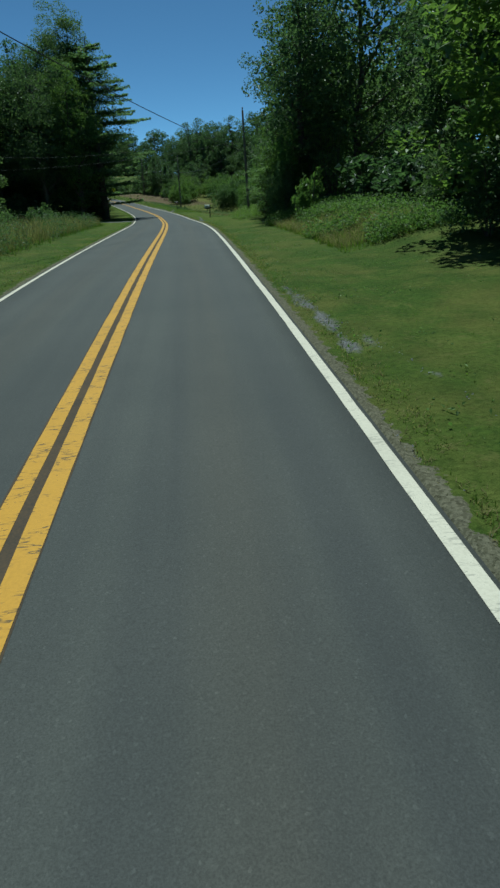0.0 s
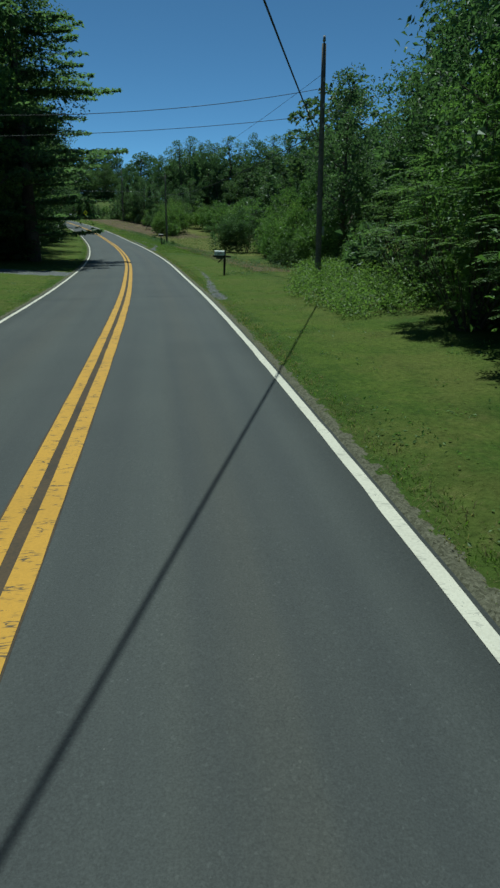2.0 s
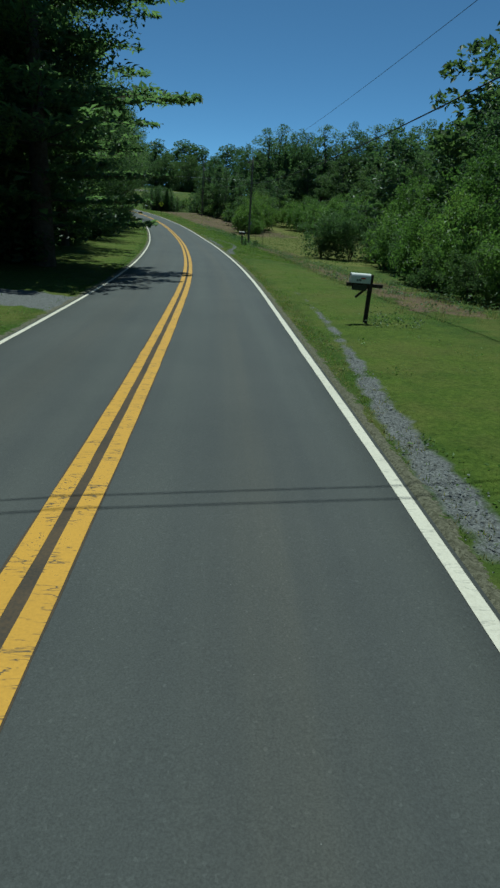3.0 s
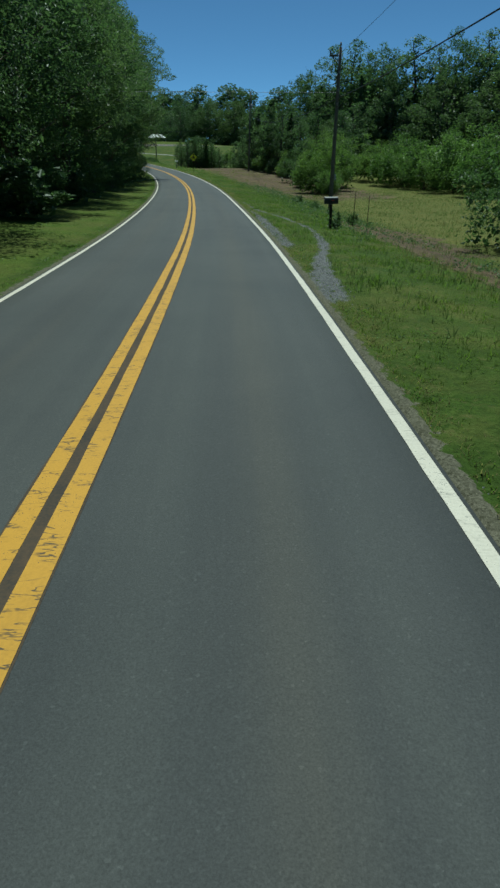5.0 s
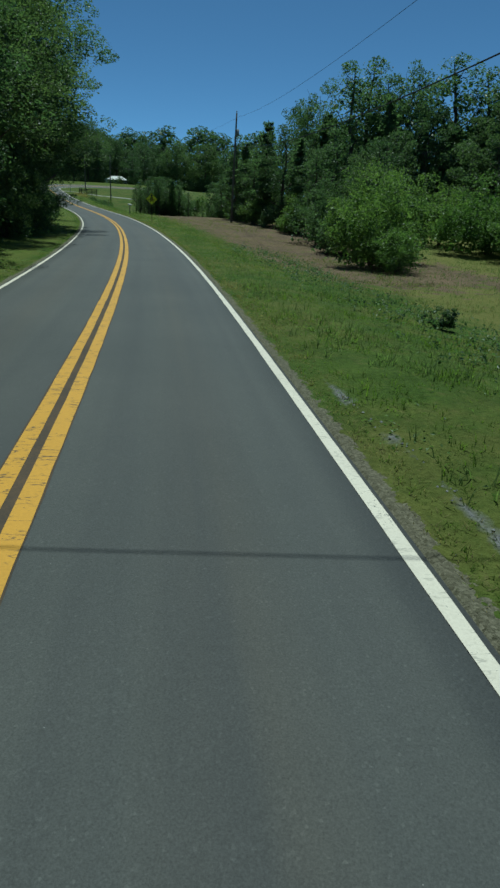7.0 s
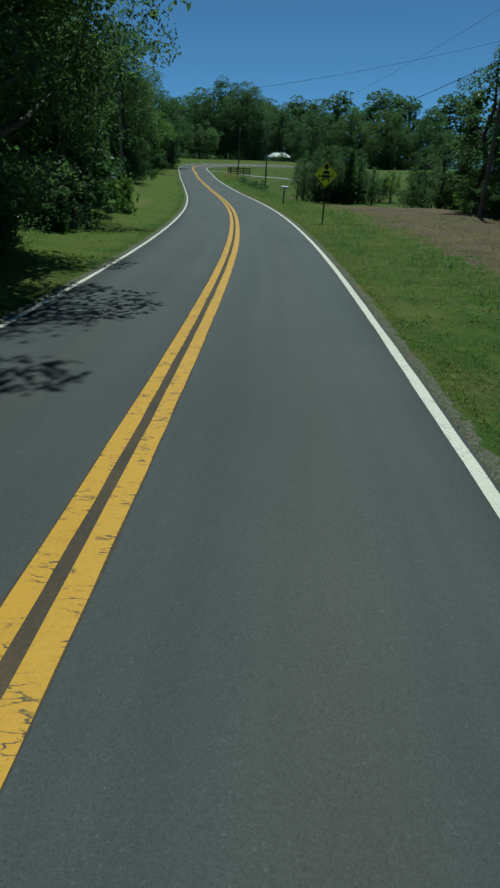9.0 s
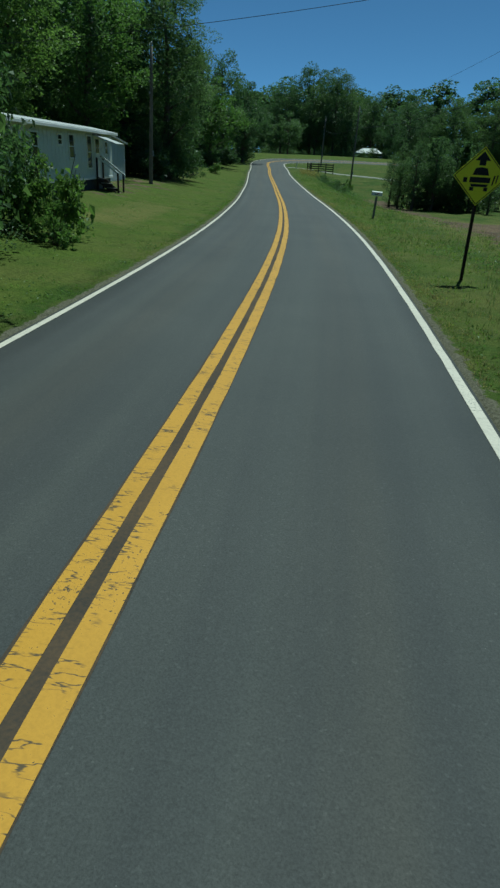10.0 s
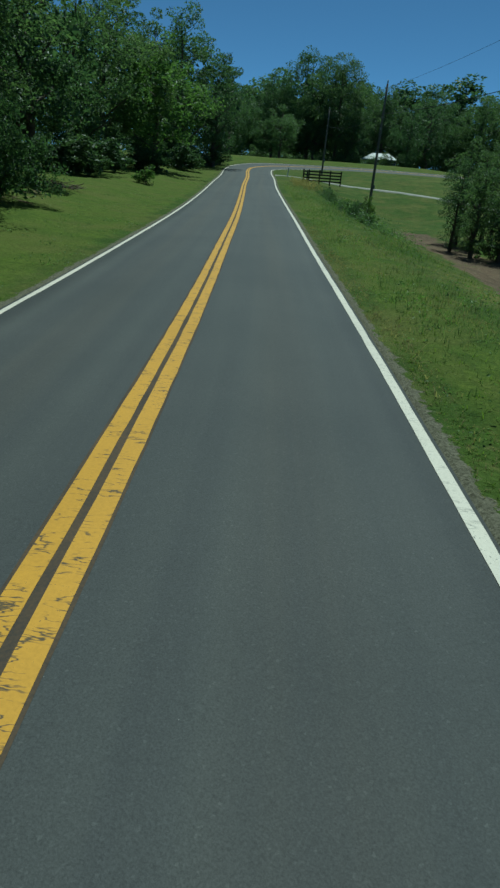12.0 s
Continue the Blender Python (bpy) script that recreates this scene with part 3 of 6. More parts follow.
def conifer(height, spread, seed, low=0.08, levels=26, mat=None, droop=0.1, per=34, size=0.42, core=500, thin=0.08):
    """Whorls of level boughs, each a flat spray of needles."""
    rng = np.random.default_rng(seed)
    root = thing("conifer", (0, 0, 0))
    bm = bmesh.new()
    rod(bm, (0, 0, -0.15), (0.1, 0.1, height), 0.018 * height + 0.05, 0.03, 10, caps=False)
    places = []
    for i in range(levels):
        t = (i + rng.uniform(0, 0.35)) / levels
        z = height * (low + (1 - low) * t)
        length = spread * (1 - t) ** 0.6 * (0.6 + 0.4 * min(1, t * 2.6)) + 0.3
        for k in range(rng.integers(6, 9)):
            a, long = rng.uniform(0, 6.283), length * rng.uniform(0.68, 1.1)
            way = np.array([math.cos(a), math.sin(a), 0.14 - droop])
            side = np.array([-math.sin(a), math.cos(a), 0])
            rod(bm, (0.1 * t, 0.1 * t, z), Vector((0, 0, z)) + Vector(way) * long * 0.92, 0.045 * (1 - t) + 0.012, 0.008, 4, caps=False)
            n = int(16 + per * long)
            along = rng.uniform(0.12, 1.02, n) ** 0.8
            across = rng.normal(0, 0.13, n) * long * np.sin(np.clip(along, 0, 1) * 2.7 + 0.25)
            p = np.array([0, 0, z]) + along[:, None] * long * way + across[:, None] * side
            p[:, 2] += rng.normal(0, thin, n) - 0.05 * abs(across) + 0.10 * along ** 2 * long * 0.3
            places.append(p)
    part("trunk", bm, BARK, root, smooth=True)
    v, f = leaves(np.concatenate(places), size, rng, up=0.8, aspect=0.42)
    t = rng.uniform(low + 0.02, 0.94, core)
    a, out = rng.uniform(0, 6.283, core), rng.uniform(0, 0.45, core) ** 0.8 * spread * (1 - t) ** 0.6
    v2, f2 = leaves(np.stack([np.cos(a) * out, np.sin(a) * out, t * height], 1), size * 1.4, rng, 0.4, 0.6)
    v, f = np.concatenate([v, v2]), np.concatenate([f, f2 + len(v)])
    build("crown", v, f, mat or NEEDLE, root)
    return root


def bush(height, spread, seed, clumps=26, each=80, size=0.24, mat=None, core=160, lobes=8, full=0.42):
    rng = np.random.default_rng(seed)
    root = thing("bush", (0, 0, 0))
    bm = bmesh.new()
    for i in range(7):
        a = rng.uniform(0, 6.283)
        top = Vector((math.cos(a) * spread * 0.5, math.sin(a) * spread * 0.5, height * rng.uniform(0.5, 0.8)))
        rod(bm, (0.05 * i - 0.15, 0.04 * (i % 3), -0.1), top, 0.035, 0.01, 5, caps=False)
    part("stem", bm, BARK, root, smooth=True)
    mid = rng.uniform(-0.62, 0.62, (lobes, 2)) * spread
    tops = rng.uniform(0.38, 0.95, lobes)
    tops[0] = 1.0
    mid[0] *= 0.3
    which = rng.integers(0, lobes, clumps)
    u = rng.normal(size=(clumps, 3))
    u /= np.linalg.norm(u, axis=1)[:, None]
    u[:, 2] = abs(u[:, 2]) * rng.choice([1, 1, 0.5, -0.4], clumps)
    r = rng.uniform(0.3, 1, clumps) ** 0.5 * (1 + rng.normal(0, 0.12, clumps))
    wide = spread * full
    c = np.stack([mid[which, 0] + u[:, 0] * r * wide, mid[which, 1] + u[:, 1] * r * wide, np.maximum(0.12, height * tops[which] * (0.4 + 0.56 * u[:, 2] * r))], 1)
    q = np.clip(rng.normal(size=(clumps, each, 3)) * 0.5, -0.9, 0.9)
    q[:, :, 2] *= 0.65
    at = (c[:, None] + q * (spread * rng.uniform(0.12, 0.25, clumps))[:, None, None]).reshape(-1, 3)
    at[:, 2] = np.maximum(at[:, 2], 0.03)
    pick_lobe = rng.integers(0, lobes, core)
    inner = rng.normal(size=(core, 3)) * np.array([0.17 * spread, 0.17 * spread, 0])
    inner[:, :2] += mid[pick_lobe]
    inner[:, 2] = rng.uniform(0.05, 0.72, core) * height * tops[pick_lobe]
    v, f = with_core(at, inner, size, size * 1.7, rng)
    build("foliage", v, f, mat or LEAF, root)
    return root


def frond_bush(height, spread, seed, clumps=34, each=9, mat=None):
    """Tall shrub whose long leaves carry rows of narrow leaflets."""
    rng = np.random.default_rng(seed)
    root = thing("bush", (0, 0, 0))
    bm = bmesh.new()
    u = rng.normal(size=(clumps, 3))
    u /= np.linalg.norm(u, axis=1)[:, None]
    r = rng.uniform(0.45, 1, clumps) ** 0.5
    c = np.stack([u[:, 0] * r * spread, u[:, 1] * r * spread, height * (0.48 + 0.44 * u[:, 2] * r)], 1)
    for p in c:
        rod(bm, (p[0] * 0.12, p[1] * 0.12, -0.1), Vector(p), 0.03, 0.008, 5, caps=False)
    part("stem", bm, BARK, root, smooth=True)
    places, axes, sizes = [], [], []
    for p in c:
        for k in range(each):
            a = rng.uniform(0, 6.283)
            way = np.array([math.cos(a), math.sin(a), rng.uniform(0.0, 0.5)]) + 0.5 * np.array([p[0], p[1], 0]) / spread
            way /= np.linalg.norm(way)
            side = np.cross(way, (0, 0, 1))
            side /= np.linalg.norm(side)
            long = rng.uniform(0.45, 0.75)
            for i in range(8):
                t = 0.15 + 0.85 * i / 7
                spine = p + way * long * t - np.array([0, 0, 0.28 * long * t * t])
                for w in (-1, 1):
                    wide = 0.17 * long / 0.6 * (1.05 - 0.6 * abs(t - 0.45))
                    places.append(spine + side * w * wide * 0.5 + way * 0.02)
                    axes.append(side * w * 0.9 + way * 0.45 - np.array([0, 0, 0.2]))
                    sizes.append(wide)
    at, ax, sz = np.array(places), np.array(axes), np.array(sizes)[:, None]
    ax /= np.linalg.norm(ax, axis=1)[:, None]
    flat_way = np.cross(ax, np.array([0, 0, 1.0]) + rng.normal(0, 0.15, at.shape))
    flat_way /= np.linalg.norm(flat_way, axis=1)[:, None]
    v = np.stack([at - ax * sz * 0.5, at + flat_way * sz * 0.16, at + ax * sz * 0.55, at - flat_way * sz * 0.16], 1).reshape(-1, 3)
    k = np.arange(len(at)) * 4
    f = np.concatenate([np.stack([k, k + 1, k + 2], 1), np.stack([k, k + 2, k + 3], 1)])
    inner = rng.normal(size=(700, 3)) * np.array([0.27 * spread, 0.27 * spread, 0]) + rng.uniform(0.05, 0.72, (700, 1)) * np.array([0, 0, height])
    v2, f2 = leaves(inner, 0.2, rng, 0.2, 0.6)
    build("foliage", np.concatenate([v, v2]), np.concatenate([f, f2 + len(v)]), mat or LEAF, root)
    return root


# one pattern of each kind and habit; every plant is a copy in its own size and turn
PATTERN = {
    "great": [broadleaf(15, 6.0, k, low=0.08, clumps=140, each=112, size=0.205, mat=m, core=2000) for k, m in ((101, LEAF), (102, LEAF_DARK), (103, LEAF_DARK))],
    # lighter leaf colour here paints in the look of sunlit boughs
    "bright": [broadleaf(16, 4.4, 151, low=0.05, clumps=150, each=110, size=0.2, mat=LEAF_LIGHT, core=1200, puff=(0.15, 0.26))],
    "oak": [broadleaf(10, 4.2, k, low=0.1, clumps=80, each=120, size=0.2, mat=LEAF) for k in (11, 12)],
    "dark": [broadleaf(10, 3.9, k, low=0.06, clumps=80, each=110, size=0.21, mat=LEAF_DARK) for k in (21, 22)],
    "light": [broadleaf(10, 3.8, k, low=0.06, clumps=80, each=80, size=0.24, mat=LEAF_LIGHT) for k in (31, 32)],
    "broad": [broadleaf(20, 8.4, k, low=0.07, clumps=135, each=170, size=0.33, mat=m, core=1100, bumpy=0.2) for k, m in ((141, LEAF_DARK), (142, LEAF_DEEP), (143, LEAF_DARK))],
    "far": [broadleaf(15, 6.0, k, low=0.02, clumps=72, each=60, size=0.5, mat=m, core=420) for k, m in ((41, LEAF_DARK), (42, LEAF), (43, LEAF_DARK))],
    "slim": [broadleaf(10, 2.2, k, low=0.05, clumps=64, each=90, size=0.17, mat=m, core=320, puff=(0.2, 0.36)) for k, m in ((51, LEAF), (52, LEAF_DARK))],
    "conifer": [conifer(19, 7.4, k, levels=16, per=40, size=0.3, core=450, thin=0.05) for k in (61, 62)],
    "cedar": [conifer(10, 1.9, 63, levels=24, per=10, size=0.3, low=0.03)],
    "thicket": [bush(6, 3.3, k, clumps=64, each=80, size=0.19, mat=m, core=650) for k, m in ((111, LEAF), (112, LEAF_DARK), (113, LEAF))],
    "light_thicket": [bush(6, 3.3, k, clumps=100, each=95, size=0.18, mat=LEAF_LIGHT, core=900, lobes=6, full=0.6) for k in (115, 116)],
    "deep": [broadleaf(20, 5.6, 105, low=0.03, clumps=220, each=185, size=0.185, mat=LEAF_DEEP, core=2400, bumpy=0.27)],
    "frond_bush": [frond_bush(5, 2.2, k, clumps=44, mat=m) for k, m in ((121, LEAF_LIGHT), (122, LEAF_LIGHT))],
    "fine_thicket": [bush(6, 3.0, k, clumps=85, each=95, size=0.155, mat=m, core=700) for k, m in ((125, LEAF_LIGHT), (126, LEAF), (127, LEAF_LIGHT))],
    "shade_bush": [bush(4.5, 2.6, k, clumps=66, each=140, size=0.125, mat=LEAF_DEEP, core=700) for k in (118, 119)],
    "bush": [bush(2.5, 1.7, k, each=85, size=0.16, mat=LEAF) for k in (71, 72)],
    "dark_bush": [bush(2.5, 1.7, k, each=85, size=0.17, mat=LEAF_DARK) for k in (81, 82)],
    "light_bush": [bush(2.5, 1.7, k, each=85, size=0.15, mat=LEAF_LIGHT) for k in (91, 92)],
}
NATURAL = {"great": 15.0, "bright": 16.0, "far": 15.0, "conifer": 19.0, "thicket": 6.0, "light_thicket": 6.0, "deep": 20.0, "broad": 20.0, "frond_bush": 5.0, "fine_thicket": 6.0, "shade_bush": 4.5, "bush": 2.5, "dark_bush": 2.5, "light_bush": 2.5}
WORDS = {
    "cedar": ("narrow dark cedar among the field's trees", "conifer"), "thicket": ("tall dense green thicket at the wood's edge", "bush"),
    "light_thicket": ("bright green leafy thicket at the field's edge", "bush"), "frond_bush": ("tall shrub with long feathery green leaves", "bush"), "fine_thicket": ("tall dense leafy thicket beside the mown verge", "bush"),
    "broad": ("broad dark oak with rounded crown beyond the bend", "tree"), "shade_bush": ("deep green undergrowth bush in tree shade", "bush"),
    "deep": ("large deep green tree shading the roadside", "tree"),
    "bright": ("tall tree beside the lawn, leaves coloured light green as if sunlit", "tree"),
    "great": ("large broad-leaved tree overhanging the roadside lawn", "tree"),
    "oak": ("tall broad-leaved tree with full green crown", "tree"), "dark": ("dense dark green broad-leaved tree at the wood's edge", "tree"),
    "light": ("young tree with bright green leaves", "tree"), "far": ("broad-leaved tree in a distant wooded line", "tree"),
    "slim": ("slender upright green tree among others", "tree"), "conifer": ("tall dark conifer with level spreading boughs", "conifer"),
    "bush": ("leafy green bush growing in rough grass", "bush"), "dark_bush": ("dense dark green bush under trees", "bush"), "light_bush": ("bright green leafy bush in rough grass", "bush"),
}
HEIGHT = {k: NATURAL.get(k, 10.0) for k in PATTERN}
pick = random.Random(7)
used = set()


def plant(kind, at, height, wide=1.0):
    """Sets a plant of that kind and height on the ground; wide: its breadth against its pattern's."""
    i = pick.randrange(len(PATTERN[kind]))
    k = height / HEIGHT[kind]
    m = Matrix.Translation(at) @ Matrix.Rotation(pick.uniform(0, 6.283), 4, "Z") @ Matrix.Diagonal((k * wide, k * wide, k, 1))
    pattern = PATTERN[kind][i]
    if (kind, i) not in used:
        used.add((kind, i))
        pattern.matrix_world = m
        ob = pattern
    else:
        ob = copy_thing(pattern, Matrix())
        ob.matrix_basis = m
    label, category = WORDS[kind]
    return tagged(ob, label, category, "bushes" if category == "bush" else "trees")


def stand(kinds, s0, s1, d0, d1, n, h0, h1, wide=1.0):
    for i in range(n):
        s = s0 + (s1 - s0) * (i + pick.uniform(0.15, 0.85)) / n
        plant(pick.choice(kinds), place(s, pick.uniform(d0, d1)), pick.uniform(h0, h1), wide * pick.uniform(0.85, 1.15))


def at_xy(x, y):
    return Vector((x, y, float(ground_at(x, y)[0][0]) - 0.05))


def several(kind, rows):
    for x, y, h, wide in rows:
        plant(kind, at_xy(x, y), h, wide)


# right of the road, from the start on
several("great", [(13.0, -6, 15, 0.95), (13.6, 5.0, 15, 0.85), (11.6, 27, 15.5, 0.85), (11, 37, 15, 0.85), (13, 47, 12, 0.9), (16.6, 17.0, 16, 0.85)])
stand(["far"], -30, 62, 17, 26, 12, 14, 18)
several("dark_bush", [(11.2, 10, 3.8, 1.1), (11.4, 3, 3.4, 1.1), (11.2, 15, 3.8, 1.1), (11.4, -4, 3, 1.2), (11.6, 19, 4.2, 1.1)])
several("frond_bush", [(7.1, 28, 3.6, 0.9), (7.2, 32, 3.2, 0.95), (7.4, 35.5, 3.6, 0.9), (7.5, 30, 4.8, 0.85), (7.7, 27.5, 5.6, 0.8), (8.1, 33.5, 6.2, 0.85), (8.2, 37, 5.2, 0.85), (8.7, 41, 4.4, 0.9), (10.2, 26.5, 7.0, 0.8), (9.6, 45, 4.0, 0.9)])
several("bush", [(9.4, 48, 3.4, 0.9)])
several("light", [(9.8, 34, 7, 0.8), (10, 41, 6.5, 0.8)])
several("slim", [(11.5, 61, 9.6, 1.0), (13, 66.5, 13, 0.9), (15, 58, 11, 1.1), (13.5, 52, 10, 1.1)])
several("fine_thicket", [(10.7, 70.5, 6.0, 0.8), (12.2, 78, 6.8, 0.8), (12.6, 86, 6.6, 0.85), (12.7, 93, 7.0, 0.8), (11.4, 56, 3.4, 0.9), (10.9, 75.5, 5.4, 0.85), (12, 82, 4.8, 0.9), (12.4, 98, 4.4, 0.9), (7.9, 103.2, 6.0, 0.85), (10.4, 101, 6.8, 0.9), (10.6, 61.5, 4.4, 0.9)])
several("light_thicket", [(9.9, 65.6, 5.0, 0.75), (11.2, 72.5, 6.4, 0.75)])
several("shade_bush", [(9.2, 68.6, 3.0, 0.8), (9.0, 63.2, 2.6, 0.8), (9.9, 72.8, 3.4, 0.8)])
several("thicket", [(14, 90, 8, 0.9), (14.5, 74, 8, 0.9)])
several("light", [(12.3, 72.5, 6.8, 0.7), (12.9, 80.5, 7.6, 0.7), (13.2, 89, 8, 0.7)])
several("slim", [(13.6, 76.5, 9.5, 0.9), (14.2, 84.5, 10, 0.9), (14.4, 94, 9.5, 0.9)])
several("light_bush", [(11.6, 90, 4.6, 0.8), (10.9, 71.5, 3.2, 0.9)])
stand(["far"], 50, 104, 20, 30, 14, 11, 15)
# the field's trees
several("light_thicket", [(0.4, 149.5, 6.6, 0.8), (2.6, 153, 6.6, 0.85), (2.0, 158, 7.4, 0.85), (1.4, 146, 3.2, 0.9), (15.5, 149, 7.6, 0.95), (18.5, 143, 7.8, 0.95), (21.5, 137.5, 8, 0.95), (22, 131.5, 6.4, 1.0), (17.5, 157, 7.8, 0.95), (13.5, 155.5, 6.8, 0.95), (11.5, 161, 7, 0.95), (20, 149, 8, 0.9), (9, 166, 6.5, 0.95)])
several("thicket", [(-0.6, 157, 5.6, 0.85), (-2.2, 163, 5.5, 0.85), (24, 146, 6.5, 1.0), (26, 137, 6, 1.0), (14, 164, 5.5, 1.0)])
several("light_thicket", [(-3.5, 170, 4, 1.0), (-7.5, 180, 3.6, 1.0), (-10.5, 192, 3.6, 1.0)])
several("thicket", [(-5.5, 175, 3.6, 1.0), (-9, 186, 3.8, 1.0), (-12.5, 198, 3.4, 1.0), (-1.0, 167, 4.5, 1.0), (0.5, 172, 5, 1.0), (5, 174, 5, 1.0), (8, 178, 6, 1.0)])
several("slim", [(-4.9, 176.3, 10.2, 1.0), (-10.6, 191, 10.6, 1.0), (-8, 183, 8.6, 1.1), (-2, 170, 8, 1.1), (-13, 200, 6.2, 1.2), (0.5, 178, 10.5, 1.1), (-6.5, 197, 11.5, 1.1), (4, 172, 9.0, 1.2)])
several("dark", [(-3, 181, 9, 0.9), (2.5, 168, 7.5, 1.0), (-8.5, 194, 9, 0.9), (-14.5, 207, 5.4, 1.0), (6, 180, 10, 1.0)])
several("cedar", [(-6.8, 180, 10.5, 1.0), (-11.5, 197, 8.2, 1.0), (8, 192, 15, 0.9), (1, 200, 14, 0.9), (-3.5, 173, 8.5, 1.0), (-9.3, 188, 9, 1.0)])
several("slim", [(4, 199, 21.1, 1.1), (7, 203, 22.6, 1.1), (10.5, 207, 21.6, 1.2), (17.5, 199, 22.6, 1.2), (14, 203, 20.6, 1.2), (22, 199, 21.1, 1.3), (29, 194, 22.6, 1.3), (35, 186, 21.6, 1.3), (40, 172, 20.6, 1.3), (44, 160, 19.6, 1.3)])
several("oak", [(0, 204, 18.6, 0.66), (12, 199, 19.6, 0.62), (25, 195, 21.6, 0.62), (32, 189, 21.6, 0.66), (38, 177, 21.1, 0.7), (43, 165, 20.6, 0.7)])
several("dark", [(-2.5, 211, 16.5, 0.9), (13.5, 194, 14.5, 0.9), (21, 188, 14.5, 1.0), (28, 178, 14.5, 1.0), (34, 166, 14.5, 1.0), (38, 153, 14.5, 1.0)])
several("thicket", [(9, 176, 5, 1.0), (14, 178, 6, 1.0), (20, 176, 6.5, 1.0), (25, 170, 6.5, 1.0), (29, 162, 6, 1.0), (33, 152, 6, 1.0), (35, 141, 6, 1.0), (11.5, 173.5, 3, 1.2), (17, 173.5, 3.6, 1.2), (22.5, 170, 4, 1.1), (27, 164, 3.6, 1.1)])
stand(["far"], 100, 260, 52, 66, 24, 15, 19, 1.2)
several("dark_bush", [(-29.2, 230, 2.6, 0.8), (-26.4, 230.5, 3, 0.9), (-23.5, 231.5, 3.2, 0.9)])
several("thicket", [(-26.2, 232.5, 5.2, 0.8), (-23, 233.5, 5.0, 0.8), (-15.5, 211, 3.6, 0.9), (-11, 206, 4, 1.0), (-6, 205, 4.5, 1.0)])
several("thicket", [(-27, 238, 5.8, 0.7), (-25, 241, 6.2, 0.8), (-27.5, 242, 5.6, 0.7), (-25.5, 235.5, 5.6, 0.7)])
several("slim", [(-32.0, 236.8, 7.0, 0.95), (-30.6, 240.5, 6.6, 1.0), (-29.8, 236, 7.4, 0.9), (-28, 239.5, 7.6, 1.0), (-27.2, 235, 7.2, 1.0), (-30.8, 234.5, 5.4, 0.9), (-30.4, 229.6, 5.8, 0.85), (-28.8, 228.8, 6.6, 0.95), (-27, 229.6, 7.4, 0.9), (-25.2, 230.6, 7.2, 1.0), (-23.4, 231.2, 7.0, 1.0), (-31.8, 231.8, 5.4, 0.85), (-21.4, 229.5, 4.8, 1.0)])
several("cedar", [(-27.8, 231.2, 7.0, 1.1), (-24.4, 228.9, 6.6, 1.1)])
several("thicket", [(-26, 239, 2.6, 1.0), (-21, 237, 4, 1.0), (-16, 234, 4.5, 1.0)])
# left of the road
stand(["dark", "oak"], -16, 50, -14, -19, 8, 9, 13)
stand(["far"], -20, 60, -24, -34, 10, 13, 17)
several("conifer", [(-8.4, 68.2, 19, 1.25), (-11.6, 82, 17, 1.0)])
several("great", [(-11.4, 69.6, 20.5, 0.55), (-15.5, 71.5, 19.5, 0.7), (-13.8, 88, 15.5, 0.85), (-14.3, 96.5, 15, 0.85), (-14.0, 62.5, 17, 0.7), (-19.5, 65, 17, 0.75)])
several("dark", [(-14.5, 66.5, 18.5, 0.8), (-11.5, 69.5, 14, 0.8), (-18.5, 74, 19, 0.85), (-16.5, 70, 17.5, 0.9), (-12.5, 77, 15, 0.95), (-20, 80, 17, 1.0), (-21, 68, 16, 1.0)])
several("dark_bush", [(-11.5, 74, 3.2, 1.2), (-12.5, 84, 3, 1.3), (-13.5, 93, 3, 1.3), (-14.5, 101, 3, 1.3), (-16, 68, 3.5, 1.3), (-14, 79, 4, 1.3), (-10, 68.5, 3.4, 1.2), (-12, 66, 3.4, 1.2), (-18, 64, 4, 1.3), (-11, 71, 4, 1.2)])
several("deep", [(-15.8, 114, 14.5, 1.12), (-18.8, 132, 15.5, 1.12)])
several("deep", [(-17.6, 123, 15, 1.12), (-20.8, 141, 15.5, 1.1), (-15.2, 105.5, 14, 1.1)])
several("shade_bush", [(-16.2, 109, 3.6, 0.95), (-16.6, 118, 3.6, 0.95), (-18.2, 127, 3.8, 0.95), (-19.6, 136, 3.8, 0.95), (-15.4, 101, 3.4, 0.95)])
several("deep", [(-24.6, 158.6, 16, 1.12), (-23.4, 148.5, 20, 0.98), (-23.3, 154.8, 17.5, 1.2), (-28.8, 161.5, 17, 0.9)])
several("far", [(-31, 150, 19, 0.8), (-32.5, 163, 15, 0.8), (-28, 143, 19, 0.8)])
several("shade_bush", [(-23.4, 151.4, 4.8, 0.85), (-24.8, 155.2, 4.4, 0.85), (-21.2, 146.5, 4.8, 0.85), (-20.2, 142.5, 4.2, 0.9), (-25, 157.5, 4, 0.8), (-26.5, 161, 4.2, 0.8)])
several("dark_bush", [(-18, 117, 3, 1.3), (-19.5, 127, 3, 1.3), (-22, 137, 3, 1.3), (-24, 145, 3, 1.3), (-26.5, 154, 3.4, 1.3), (-27, 161, 3.6, 1.2), (-25.9, 165.3, 2.6, 0.8), (-24.6, 158.5, 2.4, 0.9), (-29.5, 170, 3.6, 1.2), (-16, 110, 2.6, 1.3)])
stand(["far"], 60, 182, -17, -25, 22, 14, 18, 1.0)
several("deep", [(-32.9, 172.2, 15, 0.8)])
several("great", [(-28.9, 169.6, 15.5, 0.72)])
